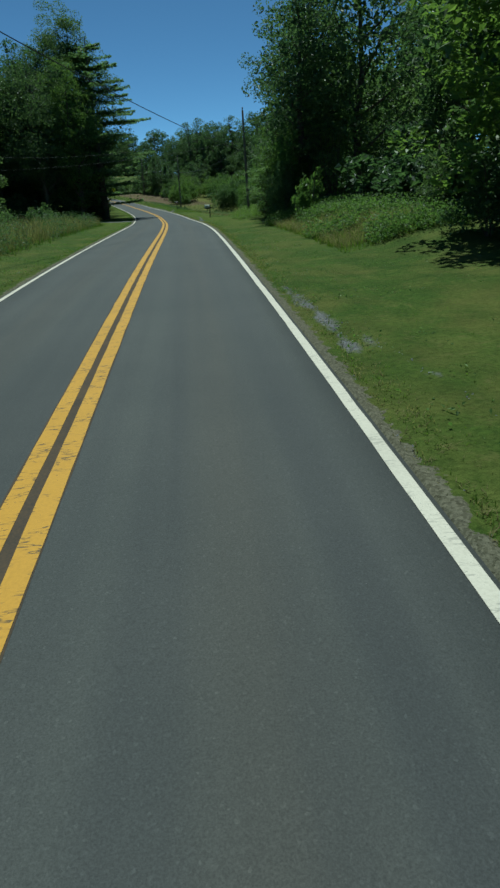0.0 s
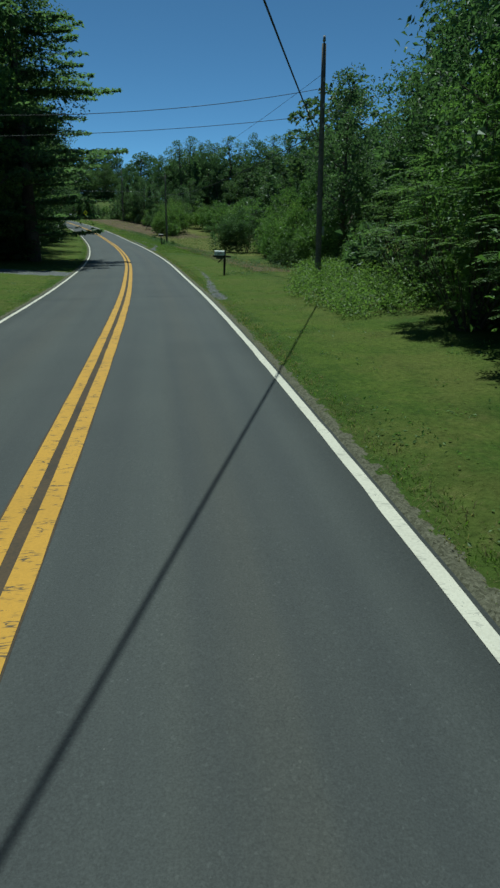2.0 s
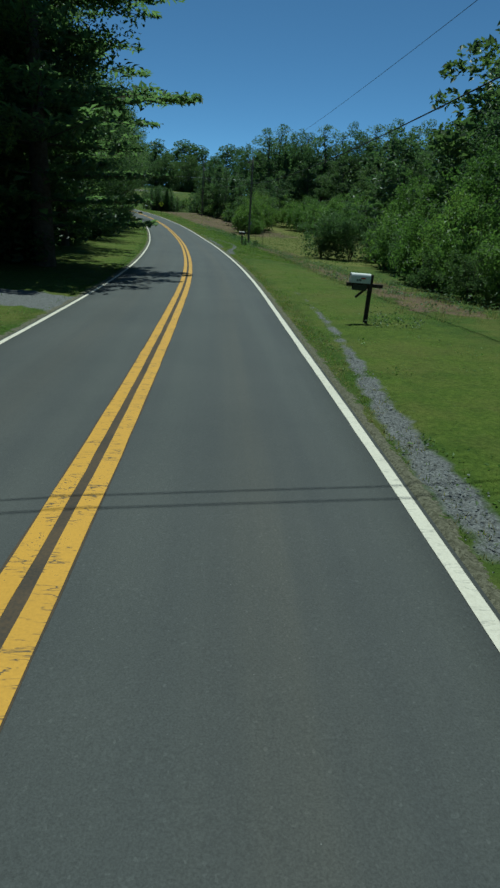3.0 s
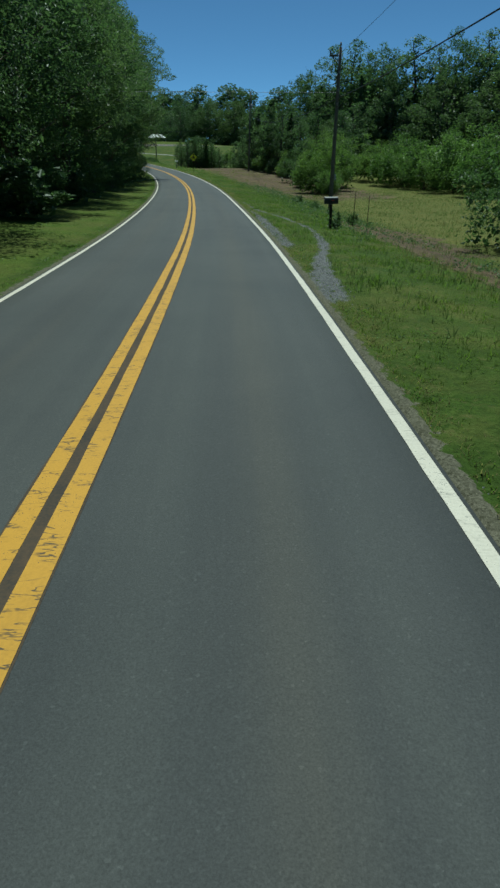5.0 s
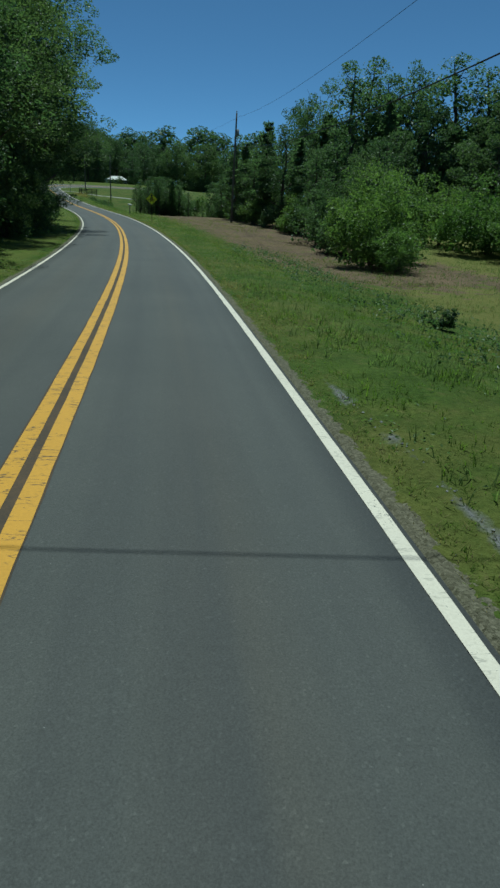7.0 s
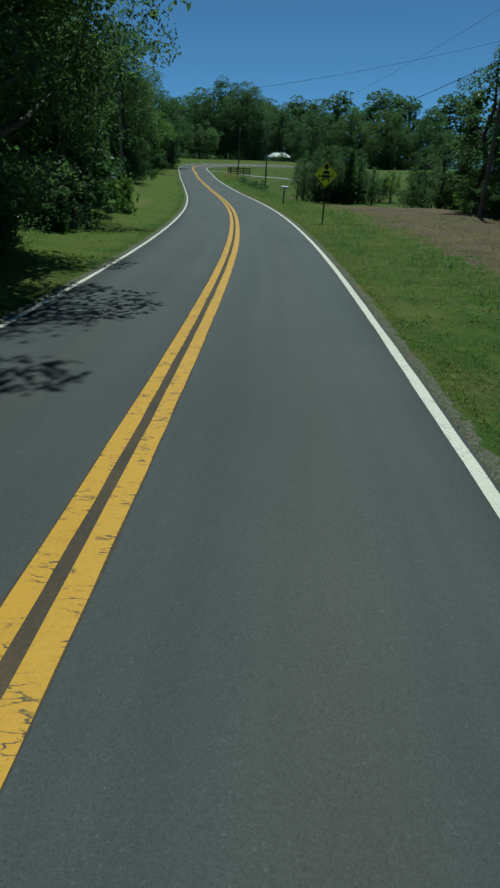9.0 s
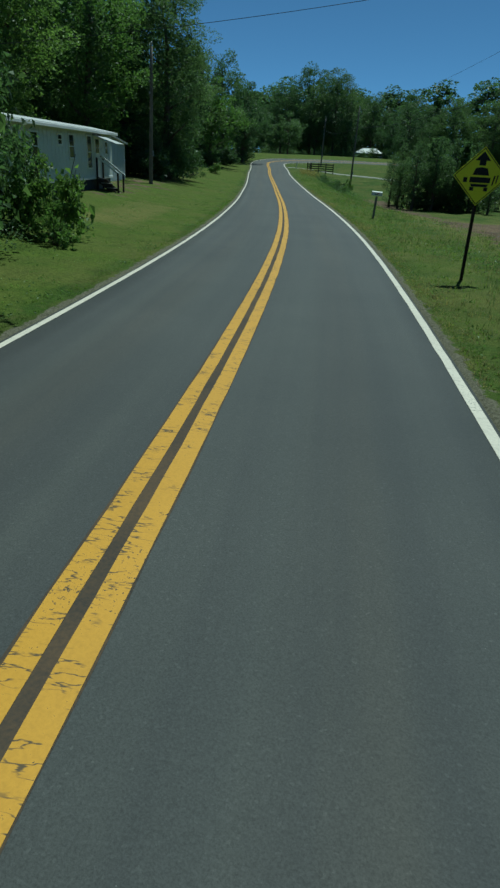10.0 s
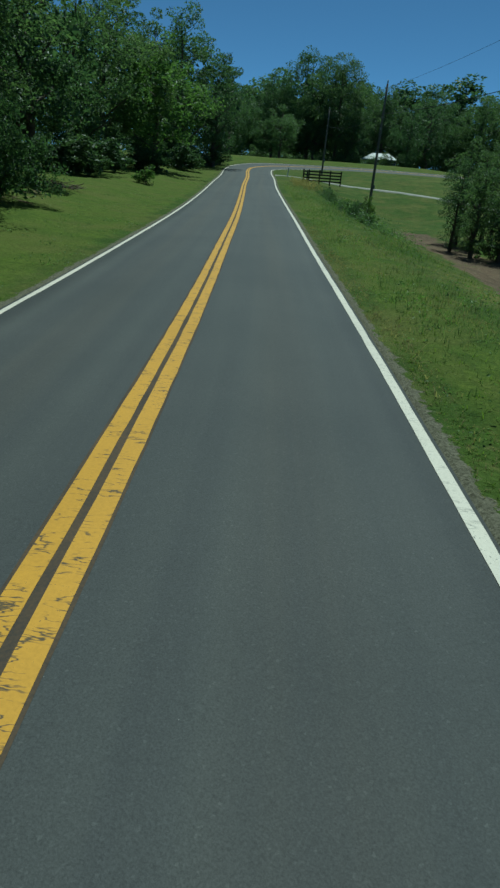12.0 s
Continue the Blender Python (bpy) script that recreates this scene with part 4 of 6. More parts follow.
several("shade_bush", [(-31.2, 174.6, 7.5, 0.45), (-29.3, 170.6, 6.5, 0.6), (-30.4, 172.6, 7.5, 0.55), (-32.4, 173.6, 8, 0.5), (-23.4, 151.5, 7, 0.62), (-24.6, 154.6, 7, 0.6), (-22.0, 147.0, 7, 0.62), (-26.2, 158.5, 6.5, 0.6), (-56, 222, 4.6, 1.0), (-58.5, 229, 4.6, 1.0), (-54, 216.5, 4.4, 1.0), (-61.5, 238, 4.6, 1.0), (-64, 248, 5, 1.0), (-51.5, 210, 4, 1.0), (-66.5, 257, 5, 1.0), (-49, 203, 4, 1.0), (-69, 266, 5, 1.0)])
several("light_bush", [(-29.1, 175.2, 2.8, 0.6), (-30.4, 175.4, 2.4, 0.75)])
several("light_bush", [(-26.6, 164.6, 1.6, 0.9), (-27.2, 166.4, 1.1, 1.0)])
several("light_bush", [(-28.3, 174.2, 1.3, 0.7)])
several("light", [(-19.5, 236, 4.6, 0.8), (-16.5, 239, 5.2, 0.8)])
several("bright", [(-46.8, 200, 15.5, 1.0), (-45.8, 190, 17, 1.0), (-43.2, 181, 16.5, 1.0)])
several("oak", [(-50, 196, 18, 0.8)])
several("dark", [(-53, 212, 16.5, 0.8), (-51, 218, 13, 0.85), (-40, 172, 14, 0.9), (-37, 168, 13, 0.9), (-53, 207, 15, 0.9)])
several("cedar", [(-47.5, 205, 12, 1.3)])
several("dark_bush", [(-44.5, 203.5, 3, 1.1), (-47, 208, 3.2, 1.1), (-50, 214, 3.2, 1.1)])
several("oak", [(-63.5, 241, 13.5, 1.0), (-66.5, 260, 15.5, 0.85), (-59, 232, 12, 0.9)])
several("light", [(-61, 246, 11.5, 1.15)])
several("dark", [(-65.5, 266.5, 13, 0.85), (-70, 250, 15.5, 1.0), (-71, 262, 15, 0.9), (-67, 232, 14, 1.0), (-62, 224, 14, 1.0), (-58, 216, 14, 1.0), (-69, 273, 11.5, 0.9)])
several("dark_bush", [(-60.5, 243, 3, 1.3), (-63, 254, 3, 1.3), (-66, 265, 3, 1.3), (-60, 235, 3, 1.3), (-68, 272, 3, 1.3), (-57, 228, 3, 1.3)])
several("light_bush", [(-52.8, 231.3, 1.8, 0.85)])
stand(["far"], 185, 300, -26, -40, 18, 15, 19, 1.3)
several("light_bush", [(7.6, 20.6, 3.1, 0.5)])
several("slim", [(8.3, 27.4, 13, 0.95), (9.8, 31, 15, 1.0)])
several("fine_thicket", [(6.9, 24.8, 4.0, 0.55), (7.6, 26.6, 6.0, 0.6), (8.3, 31, 7.5, 0.6), (8.9, 35.5, 7, 0.65)])
several("light", [(10.3, 4.6, 9.0, 1.15), (10.8, 0.5, 8.0, 1.1)])
several("shade_bush", [(9.6, 5.5, 3.0, 0.9), (9.9, 1.5, 3.2, 0.9), (9.8, -2.5, 3.0, 0.9), (10.2, 9.5, 2.6, 0.9)])
several("bright", [(-10.4, 63.4, 16.5, 0.75), (-30.2, 167.0, 14, 0.85)])
several("deep", [(-45.6, 208.0, 15.2, 1.05)])
several("shade_bush", [(-44.8, 204.6, 4.6, 0.8), (-44.9, 207.6, 4.8, 0.8), (-46.2, 211, 4.4, 0.85)])
several("deep", [(-11.4, 70.4, 22.5, 0.95), (-15.5, 68.5, 18, 0.9)])
# beyond the bend
several("broad", [(-75.5, 331, 22.5, 0.95), (-67.5, 326, 20.5, 0.9), (-83, 329, 17, 0.95), (-89.5, 322, 14.5, 1.0), (-52, 345, 18, 1.0), (-41, 350, 18, 1.0), (-61, 340, 17, 0.95), (-30, 345, 17, 1.0), (-18, 344, 17, 1.0)])
several("dark", [(-72, 326, 14, 1.0), (-78, 296, 12, 1.0), (-82, 305, 13, 1.0)])
several("oak", [(-74.2, 312, 9.6, 1.2)])
for i in range(16):
    x, y = -150 + i * 12.5 + pick.uniform(-4, 4), 364 + pick.uniform(-6, 6)
    plant("far", at_xy(x, y), pick.uniform(21, 25), 1.3)
for i in range(14):
    x, y = -92 + i * 6.5 + pick.uniform(-2, 2), 343 + pick.uniform(-4, 4) + (12 if i > 6 else 0)
    plant("thicket", at_xy(x, y), pick.uniform(3, 5), 1.2)

for i in range(10):
    plant("far", at_xy(-112 + i * 7.0 + pick.uniform(-2, 2), 374 + pick.uniform(-4, 4)), pick.uniform(19, 23), 1.3)
for i in range(16):
    plant("thicket", at_xy(-104 + i * 5.6 + pick.uniform(-1.5, 1.5), 347 + pick.uniform(-3, 3)), pick.uniform(5.5, 7.5), 1.3)

several("thicket", [(-41, 351, 6.5, 1.4), (-36.5, 352, 6, 1.4), (-32, 351, 6.5, 1.4), (-27, 352, 7.5, 1.3), (-22, 351, 7, 1.4), (-17, 352, 7, 1.4)])
several("far", [(-46, 357, 12, 1.2), (-38, 358, 12.5, 1.2), (-30, 357, 12, 1.2), (-22, 358, 12.5, 1.2), (-14, 357, 12, 1.2), (-6, 356, 12, 1.2)])
several("shade_bush", [(-61.2, 320.5, 3.6, 1.0), (-58, 319.5, 2.5, 1.2), (-55.2, 320.5, 3.4, 0.9), (-64.5, 321, 3, 1.2), (-51.5, 320, 3, 1.2), (-68, 320, 2.6, 1.3), (-72, 318, 2.2, 1.3)])
several("dark", [(-63.5, 324, 12, 0.9), (-51.8, 323, 11, 0.85), (-67, 333, 12, 1.0), (-50, 334, 13, 1.0)])

# ---------------------------------------------------------------- grasses and weeds
def turf_height(s, d):
    """Height of verge and ground together where plants stand."""
    x, y, z = on_line(s, d)
    near = z + relief(s, d) + 0.01
    out = near.copy()
    far = abs(d) > 9.5
    if far.any():
        out[far] = ground_at(x[far], y[far])[0]
    return x, y, out


def blades(name, s, d, tall, wide, mat, per, seed, lean=0.45, label="", category="grass"):
    """Tufts of thin bent blades at s, d."""
    rng = np.random.default_rng(seed)
    x, y, z = turf_height(s, d)
    n = len(s) * per
    foot = np.repeat(np.stack([x, y, z], 1), per, 0) + np.concatenate([rng.normal(0, 0.035, (n, 2)), np.zeros((n, 1))], 1)
    h = np.repeat(tall, per) * rng.uniform(0.5, 1.2, n)
    a = rng.uniform(0, 6.283, n)
    way = np.stack([np.cos(a), np.sin(a), np.zeros(n)], 1)
    side = np.stack([-np.sin(a), np.cos(a), np.zeros(n)], 1) * (np.repeat(wide, per) if np.ndim(wide) else wide)[:, None] if np.ndim(wide) else np.stack([-np.sin(a), np.cos(a), np.zeros(n)], 1) * wide
    bend = rng.uniform(0.1, lean, n)[:, None]
    up = np.array([0, 0, 1.0])
    foot = foot - up * 0.03
    mid = foot + up * h[:, None] * 0.6 + way * h[:, None] * bend * 0.35
    tip = foot + up * h[:, None] + way * h[:, None] * bend
    v = np.stack([foot - side, foot + side, mid + side * 0.7, tip, mid - side * 0.7], 1).reshape(-1, 3)
    k = np.arange(n) * 5
    f = np.concatenate([np.stack([k, k + 1, k + 2], 1), np.stack([k, k + 2, k + 4], 1), np.stack([k + 4, k + 2, k + 3], 1)])
    return tagged(build(name, v, f, mat), label, category, kind="stuff")


def scatter(n, s0, s1, d0, d1, rng, near=1.0):
    s = rng.uniform(s0, s1, n)
    u = rng.uniform(0, 1, n) ** near
    return s, d0 + (d1 - d0) * u


def growing(s, d, rng):
    """Keeps the places where grass grows."""
    x, y, _ = on_line(s, d)
    soil, gravel, *_ = zones(x, y, s, d)
    keep = rng.uniform(0, 1, len(s)) > np.maximum(soil * 1.1, gravel * 1.05)
    return s[keep], d[keep]


grow = np.random.default_rng(17)
s, d = growing(*scatter(38000, -14, 205, 3.2, 7.5, grow, 1.5), grow)
blades("grass", s, d, grow.uniform(0.03, 0.065, len(s)), 0.005, BLADE, 3, 1, 2.2, label="short mown green grass of the right verge")
s, d = growing(*scatter(26000, -14, 205, -3.2, -7.5, grow, 1.5), grow)
blades("grass", s, d, grow.uniform(0.03, 0.065, len(s)), 0.005, BLADE, 3, 2, 2.2, label="short mown green grass of the left verge")
s, d = growing(*scatter(16000, 80, 128, 3.55, 8.5, grow), grow)
blades("tall_grass", s, d, grow.uniform(0.07, 0.24, len(s)) * (0.55 + 0.45 * np.sin(s * 1.7 + d) * np.sin(d * 2.3 - s * 0.6)), 0.006, BLADE, 3, 3, 2.0, label="rough green grass beside the gravel")
s, d = growing(*scatter(11000, 130, 262, 3.6, 8.5, grow), grow)
blades("tall_grass", s, d, grow.uniform(0.05, 0.15, len(s)), 0.006, BLADE, 3, 4, 2.0, label="rough green grass on the roadside bank")
s, d = growing(*scatter(15000, 122, 250, 3.7, 8.5, grow), grow)
keep = np.sin(s * 0.55) + np.sin(d * 1.7 - s * 0.33) + grow.normal(0, 0.6, len(s)) > 0.1
blades("tall_grass", s[keep], d[keep], grow.uniform(0.08, 0.24, int(keep.sum())), 0.006, SEDGE, 3, 21, 1.3, label="pale seeding grass on the roadside bank")
s, d = growing(*scatter(1800, 170, 262, 3.9, 9.0, grow), grow)
keep = np.sin(s * 0.4 + 1) + np.sin(d * 1.3 + s * 0.21) + grow.normal(0, 0.5, len(s)) > 0.3
blades("tall_grass", s[keep], d[keep], grow.uniform(0.12, 0.34, int(keep.sum())), 0.006, STRAW, 3, 22, 1.0, label="dry seed stalks standing on the roadside bank")
s, d = growing(*scatter(12000, -10, 225, 3.08, 3.6, grow, 1.4), grow)
blades("grass", s, d, grow.uniform(0.03, 0.07, len(s)), 0.005, STRAW, 3, 5, 2.0, label="dry straw-coloured grass along the asphalt edge")
s, d = growing(*scatter(4200, 82, 128, 3.6, 7.5, grow), grow)
keep = np.sin(s * 0.8) + np.sin(d * 2.1 + s * 0.5) + grow.normal(0, 0.5, len(s)) > 0.2
blades("tall_grass", s[keep], d[keep], grow.uniform(0.12, 0.26, int(keep.sum())), 0.008, SEDGE, 4, 16, 1.6, label="coarse pale green grass clumps on the rough verge")
s, d = scatter(9000, 122, 226, 3.3, 7.5, grow, 1.3)
keep = np.sin(s * 0.8) + np.sin(d * 2.1 + s * 0.5) + grow.normal(0, 0.5, len(s)) > 0.3
blades("tall_grass", s[keep], d[keep], grow.uniform(0.05, 0.13, int(keep.sum())), 0.006, STRAW, 3, 18, 2.0, label="dry grass streaks on the roadside bank")
for side, seed in ((1, 14), (-1, 15)):
    s, d = scatter(5200, -12, 210, 2.97 * side, 3.35 * side, grow)
    keep = np.sin(s * 1.3 + side) + np.sin(s * 3.7) + grow.normal(0, 0.8, len(s)) > 3.2 - (abs(d) - 2.97) * 14
    blades("grass", s[keep], d[keep], grow.uniform(0.02, 0.06, int(keep.sum())), 0.004, BLADE, 4, seed, 2.0, label="grass tufts creeping over the asphalt edge")
s, d = scatter(5200, 8, 23, 6.1, 9.8, grow, 1.3)
blades("weeds", s, d, grow.uniform(0.12, 0.42, len(s)), 0.0045, STRAW, 5, 6, 1.2, label="dry brown weeds on the roadside bank")
s, d = scatter(3500, 7, 24, 5.9, 9.8, grow)
blades("weeds", s, d, grow.uniform(0.1, 0.35, len(s)), 0.007, BLADE, 3, 7, 0.9, label="green weeds on the roadside bank")
s, d = scatter(4200, 8, 47, -5.6, -9.5, grow)
blades("weeds", s, d, grow.uniform(0.25, 0.85, len(s)), 0.008, STRAW, 4, 8, 0.8, label="tall dry weeds behind the mown strip")
s, d = scatter(3800, 8, 48, -5.2, -10, grow)
blades("weeds", s, d, grow.uniform(0.12, 0.4, len(s)), 0.008, BLADE, 3, 9, 0.9, label="tall green weeds behind the mown strip")
s, d = scatter(15000, 92, 152, 9.0, 30, grow)
blades("meadow_grass", s, d, grow.uniform(0.06, 0.2, len(s)), 0.008, SEDGE, 3, 10, 1.2, label="uncut yellow-green meadow grass in the field")
s, d = scatter(9000, 96, 152, 9.0, 28, grow)
blades("meadow_grass", s, d, grow.uniform(0.06, 0.2, len(s)), 0.007, STRAW, 3, 11, 0.6, label="ripe straw-coloured meadow grass in the field")
s, d = scatter(8500, 130, 188, 5.6, 15.5, grow)
keep = np.sin(s * 0.6) + np.sin(d * 1.5 + s * 0.35) + grow.normal(0, 0.5, len(s)) > -0.2
s, d = s[keep], d[keep]
blades("dead_grass", s, d, grow.uniform(0.04, 0.16, len(s)), 0.008, STRAW, 4, 12, 2.4, label="flattened dead grass on the bare brown bank")
s, d = scatter(4200, 130, 188, 5.2, 14, grow, 1.6)
blades("grass", s, d, grow.uniform(0.05, 0.14, len(s)), 0.007, BLADE, 4, 13, 2.0, label="sparse green tufts on the bare brown bank")


def leafy_weeds(s, d, tall, seed, mat, label, size=0.095, per=12):
    rng = np.random.default_rng(seed)
    x, y, z = turf_height(s, d)
    n = len(s) * per
    up = rng.uniform(0.1, 1, n)
    at = np.repeat(np.stack([x, y, z], 1), per, 0)
    at[:, :2] += rng.normal(0, 0.13, (n, 2)) * (0.5 + up[:, None])
    at[:, 2] += up * np.repeat(tall, per)
    v, f = leaves(at, size, rng, 0.6, 0.55)
    return tagged(build("weeds", v, f, mat), label, "weeds", kind="stuff")


s, d = scatter(1900, 38, 54, 5.7, 10.5, grow)
keep = d > 5.8 + np.clip(s - 44, 0, 20) * 0.26 + grow.normal(0, 0.12, len(s))
s, d = s[keep], d[keep]
leafy_weeds(s, d, grow.uniform(0.3, 0.6, len(s)) * (1 + 0.7 * np.clip((d - 6) / 2, 0, 1)), 1, LEAF_LIGHT, "leafy bright green weeds under the pole")
s, d = scatter(4200, 7, 26, 6.0, 9.8, grow)
keep = np.sin(s * 1.1) + np.sin(d * 2 + s * 0.6) + 0.5 * (d - 7.6) > 0.1
s, d = s[keep], d[keep]
leafy_weeds(s, d, grow.uniform(0.15, 0.75, len(s)), 2, LEAF_LIGHT, "leafy weeds on the roadside bank")
s, d = scatter(1900, 6, 46, -5.3, -9.5, grow)
keep = np.sin(s * 0.9) + np.sin(d * 2 + s * 0.5) > 0.0
s, d = s[keep], d[keep]
leafy_weeds(s, d, grow.uniform(0.3, 1.2, len(s)), 3, LEAF, "leafy weeds behind the mown strip")
several("bush", [(-10.5, 24, 2.0, 0.9), (-10.8, 31, 2.4, 0.9), (-9.8, 38, 1.9, 0.9), (-10.6, 44, 2.2, 0.9), (-11.4, 18, 2.4, 0.9)])
s, d = scatter(420, 96, 150, 5.8, 9.5, grow)
leafy_weeds(s, d, grow.uniform(0.2, 0.55, len(s)), 4, LEAF, "low leafy weeds on the bank above the field")
s, d = scatter(240, 226, 258, 6.2, 8.2, grow)
leafy_weeds(s, d, grow.uniform(0.3, 0.9, len(s)), 5, LEAF, "leafy weeds on the bank beside the pole")
s, d = scatter(700, 150, 250, 3.9, 7.5, grow)
keep = np.sin(s * 0.7) + np.sin(d * 1.9 + s * 0.4) > 0.35
leafy_weeds(s[keep], d[keep], grow.uniform(0.12, 0.4, int(keep.sum())), 9, LEAF_LIGHT, "low leafy weeds in the uncut verge", 0.07, 14)
for side, seed, n in ((-1, 11, 5200), (1, 12, 3600)):
    s, d = growing(*scatter(n, -8, 235, 3.4 * side, 8.5 * side, grow, 1.5), grow)
    keep = np.sin(s * 1.9 + side) + np.sin(d * 2.7 + s * 0.8) + grow.normal(0, 0.5, len(s)) > 0.2
    leafy_weeds(s[keep], d[keep], grow.uniform(0.02, 0.08, int(keep.sum())), seed, LEAF_LIGHT, "low broad-leaved weeds in the mown grass", 0.05, 9)
s, d = scatter(420, 58, 92, 6.9, 10.2, grow)
keep = np.sin(s * 0.9) + np.sin(d * 2.3 + s * 0.5) > -0.1
leafy_weeds(s[keep], d[keep], grow.uniform(0.1, 0.45, int(keep.sum())), 13, LEAF, "leafy weeds and brush on the bare strip before the thicket", 0.09, 14)
s, d = scatter(1500, 56, 94, 6.6, 10.2, grow)
blades("dead_grass", s, d, grow.uniform(0.08, 0.3, len(s)), 0.006, STRAW, 4, 23, 1.6, label="dry grass tufts on the bare strip before the thicket")
s, d = scatter(22, 55.2, 57.2, 5.2, 6.6, grow)
leafy_weeds(s, d, grow.uniform(0.1, 0.3, len(s)), 10, LEAF, "low green weeds round the mailbox post", 0.08, 14)
several("bush", [(-44.9, 248.4, 1.3, 0.9), (-43.6, 246, 1.5, 0.8), (-42.4, 243.6, 0.9, 1.0), (-39.8, 237.4, 1.2, 1.0), (-38.1, 233, 1.6, 0.8), (-37.0, 230.6, 0.9, 1.1)])
several("light_bush", [(-41.2, 240.6, 1.0, 1.0), (-38.9, 235.2, 1.5, 0.85), (-36.2, 228.8, 1.2, 0.9)])
plant("light_bush", place(250.6, 10.6), 1.9, 0.75)
plant("bush", place(248.6, 9.6), 1.5, 0.85)
s, d = scatter(260, 256, 264, 4.6, 7.5, grow)
leafy_weeds(s, d, grow.uniform(0.25, 0.7, len(s)), 8, STRAW, "yellowing tall weeds before the rail fence")
s, d = scatter(320, 228, 258, 7.4, 10, grow)
leafy_weeds(s, d, grow.uniform(0.2, 0.6, len(s)), 7, LEAF_LIGHT, "yellow-green leafy weeds on the slope by the pole")
s, d = scatter(600, 150, 182, -5.8, -8.5, grow)
leafy_weeds(s, d, grow.uniform(0.2, 0.7, len(s)), 6, LEAF, "leafy undergrowth along the trees")


def pebbles(n, seed):
    """Loose grey stones on the gravelled shoulder."""
    rng = np.random.default_rng(seed)
    s, d = scatter(n * 6, -10, 120, 3.1, 5.4, rng)
    x, y, z = turf_height(s, d)
    keep = zones(x, y, s, d)[1] > rng.uniform(0.25, 0.9, len(s))
    at = np.stack([x, y, z], 1)[keep][:n]
    r = rng.uniform(0.007, 0.02, len(at))
    base = np.array([(1, 0, 0), (-1, 0, 0), (0, 1, 0), (0, -1, 0), (0, 0, 0.8), (0, 0, -0.5)], float)
    v = base[None] * rng.uniform(0.6, 1.3, (len(at), 6, 3)) * r[:, None, None] + at[:, None] + np.array([0, 0, 0.012])
    tri = np.array([(0, 2, 4), (2, 1, 4), (1, 3, 4), (3, 0, 4), (2, 0, 5), (1, 2, 5), (3, 1, 5), (0, 3, 5)])
    f = (np.arange(len(at)) * 6)[:, None, None] + tri[None]
    return tagged(build("gravel", v.reshape(-1, 3), f.reshape(-1, 3), STONE), "loose grey crushed stone on the shoulder", "gravel", kind="stuff")


STONE = grainy("crushed_stone", (0.10, 0.10, 0.105), (0.34, 0.34, 0.35), 9, 40, 0.9, 0.2, 0.3)
pebbles(8000, 5)


def grit(n, seed):
    """Small stones and crumbs along both edges of the asphalt."""
    rng = np.random.default_rng(seed)
    s = rng.uniform(-10, 205, n)
    d = (3.0 + abs(rng.normal(0, 0.1, n))) * rng.choice((-1, 1, 1), n)
    x, y, z = on_line(s, d)
    z = z + crown(s, d) * (abs(d) < 3.03) + (relief(s, d) - 0.01) * (abs(d) >= 3.03)
    r = rng.uniform(0.005, 0.015, n)
    base = np.array([(1, 0, 0), (-0.6, 0.8, 0), (-0.6, -0.8, 0), (0, 0, 0.8)], float)
    v = base[None] * rng.uniform(0.6, 1.3, (n, 4, 3)) * r[:, None, None] + np.stack([x, y, z], 1)[:, None]
    f = (np.arange(n) * 4)[:, None, None] + np.array([(0, 1, 3), (1, 2, 3), (2, 0, 3)])[None]
    return tagged(build("gravel", v.reshape(-1, 3), f.reshape(-1, 3), STONE), "loose grit along the asphalt edges", "gravel", kind="stuff")


grit(9000, 8)


def driveway():
    """Pale drive that leaves the road by the fence and runs down across the field."""
    line = [(271.4, 3.2), (271.4, 7.0), (271.2, 10.8), (269.8, 14.0), (268.1, 16.8), (264.5, 20.9), (258.5, 27.0), (252.0, 33.0)]
    way = np.array([[p.x, p.y] for p in (place(s, d) for s, d in line)])
    t, fine = np.arange(len(way)), np.linspace(0, len(way) - 1, 90)
    x, y = np.interp(fine, t, way[:, 0]), np.interp(fine, t, way[:, 1])
    nx, ny = -np.gradient(y), np.gradient(x)
    size = np.hypot(nx, ny)
    rows = []
    for k, lift in ((-0.52, -0.15), (-0.42, 0.05), (0, 0.08), (0.42, 0.05), (0.52, -0.15)):
        px, py = x + nx / size * k, y + ny / size * k
        rows.append(np.stack([px, py, ground_at(px, py)[0] + lift], 1))
    v = np.stack(rows, 1).reshape(-1, 3)
    r, c = np.meshgrid(np.arange(len(x) - 1), np.arange(4), indexing="ij")
    k = (r * 5 + c).ravel()
    return tagged(build("driveway", v, np.stack([k, k + 5, k + 6, k + 1], 1), PALEDRIVE, smooth=True), "pale gravel driveway crossing the grass", "driveway", kind="structure")


PALEDRIVE = grainy("pale_gravel", (0.2, 0.195, 0.17), (0.38, 0.37, 0.33), 30, 1.2, 0.95, 0.1, 0.4, 0.01)
driveway()

# ---------------------------------------------------------------- poles and wires
STEEL = grainy("galvanised_steel", (0.22, 0.23, 0.24), (0.42, 0.43, 0.44), 30, 4, 0.45, 0.5, 0.1, 0.002, 0.8)
GLASSY = grainy("grey_insulator", (0.18, 0.17, 0.16), (0.34, 0.33, 0.31), 20, 5, 0.3, 0.5, 0)
CABLE = grainy("black_cable", (0.012, 0.012, 0.013), (0.035, 0.035, 0.036), 20, 2, 0.6, 0.3, 0)
ALU = grainy("bare_wire", (0.16, 0.16, 0.17), (0.3, 0.3, 0.31), 20, 2, 0.4, 0.5, 0, 0.0, 0.7)


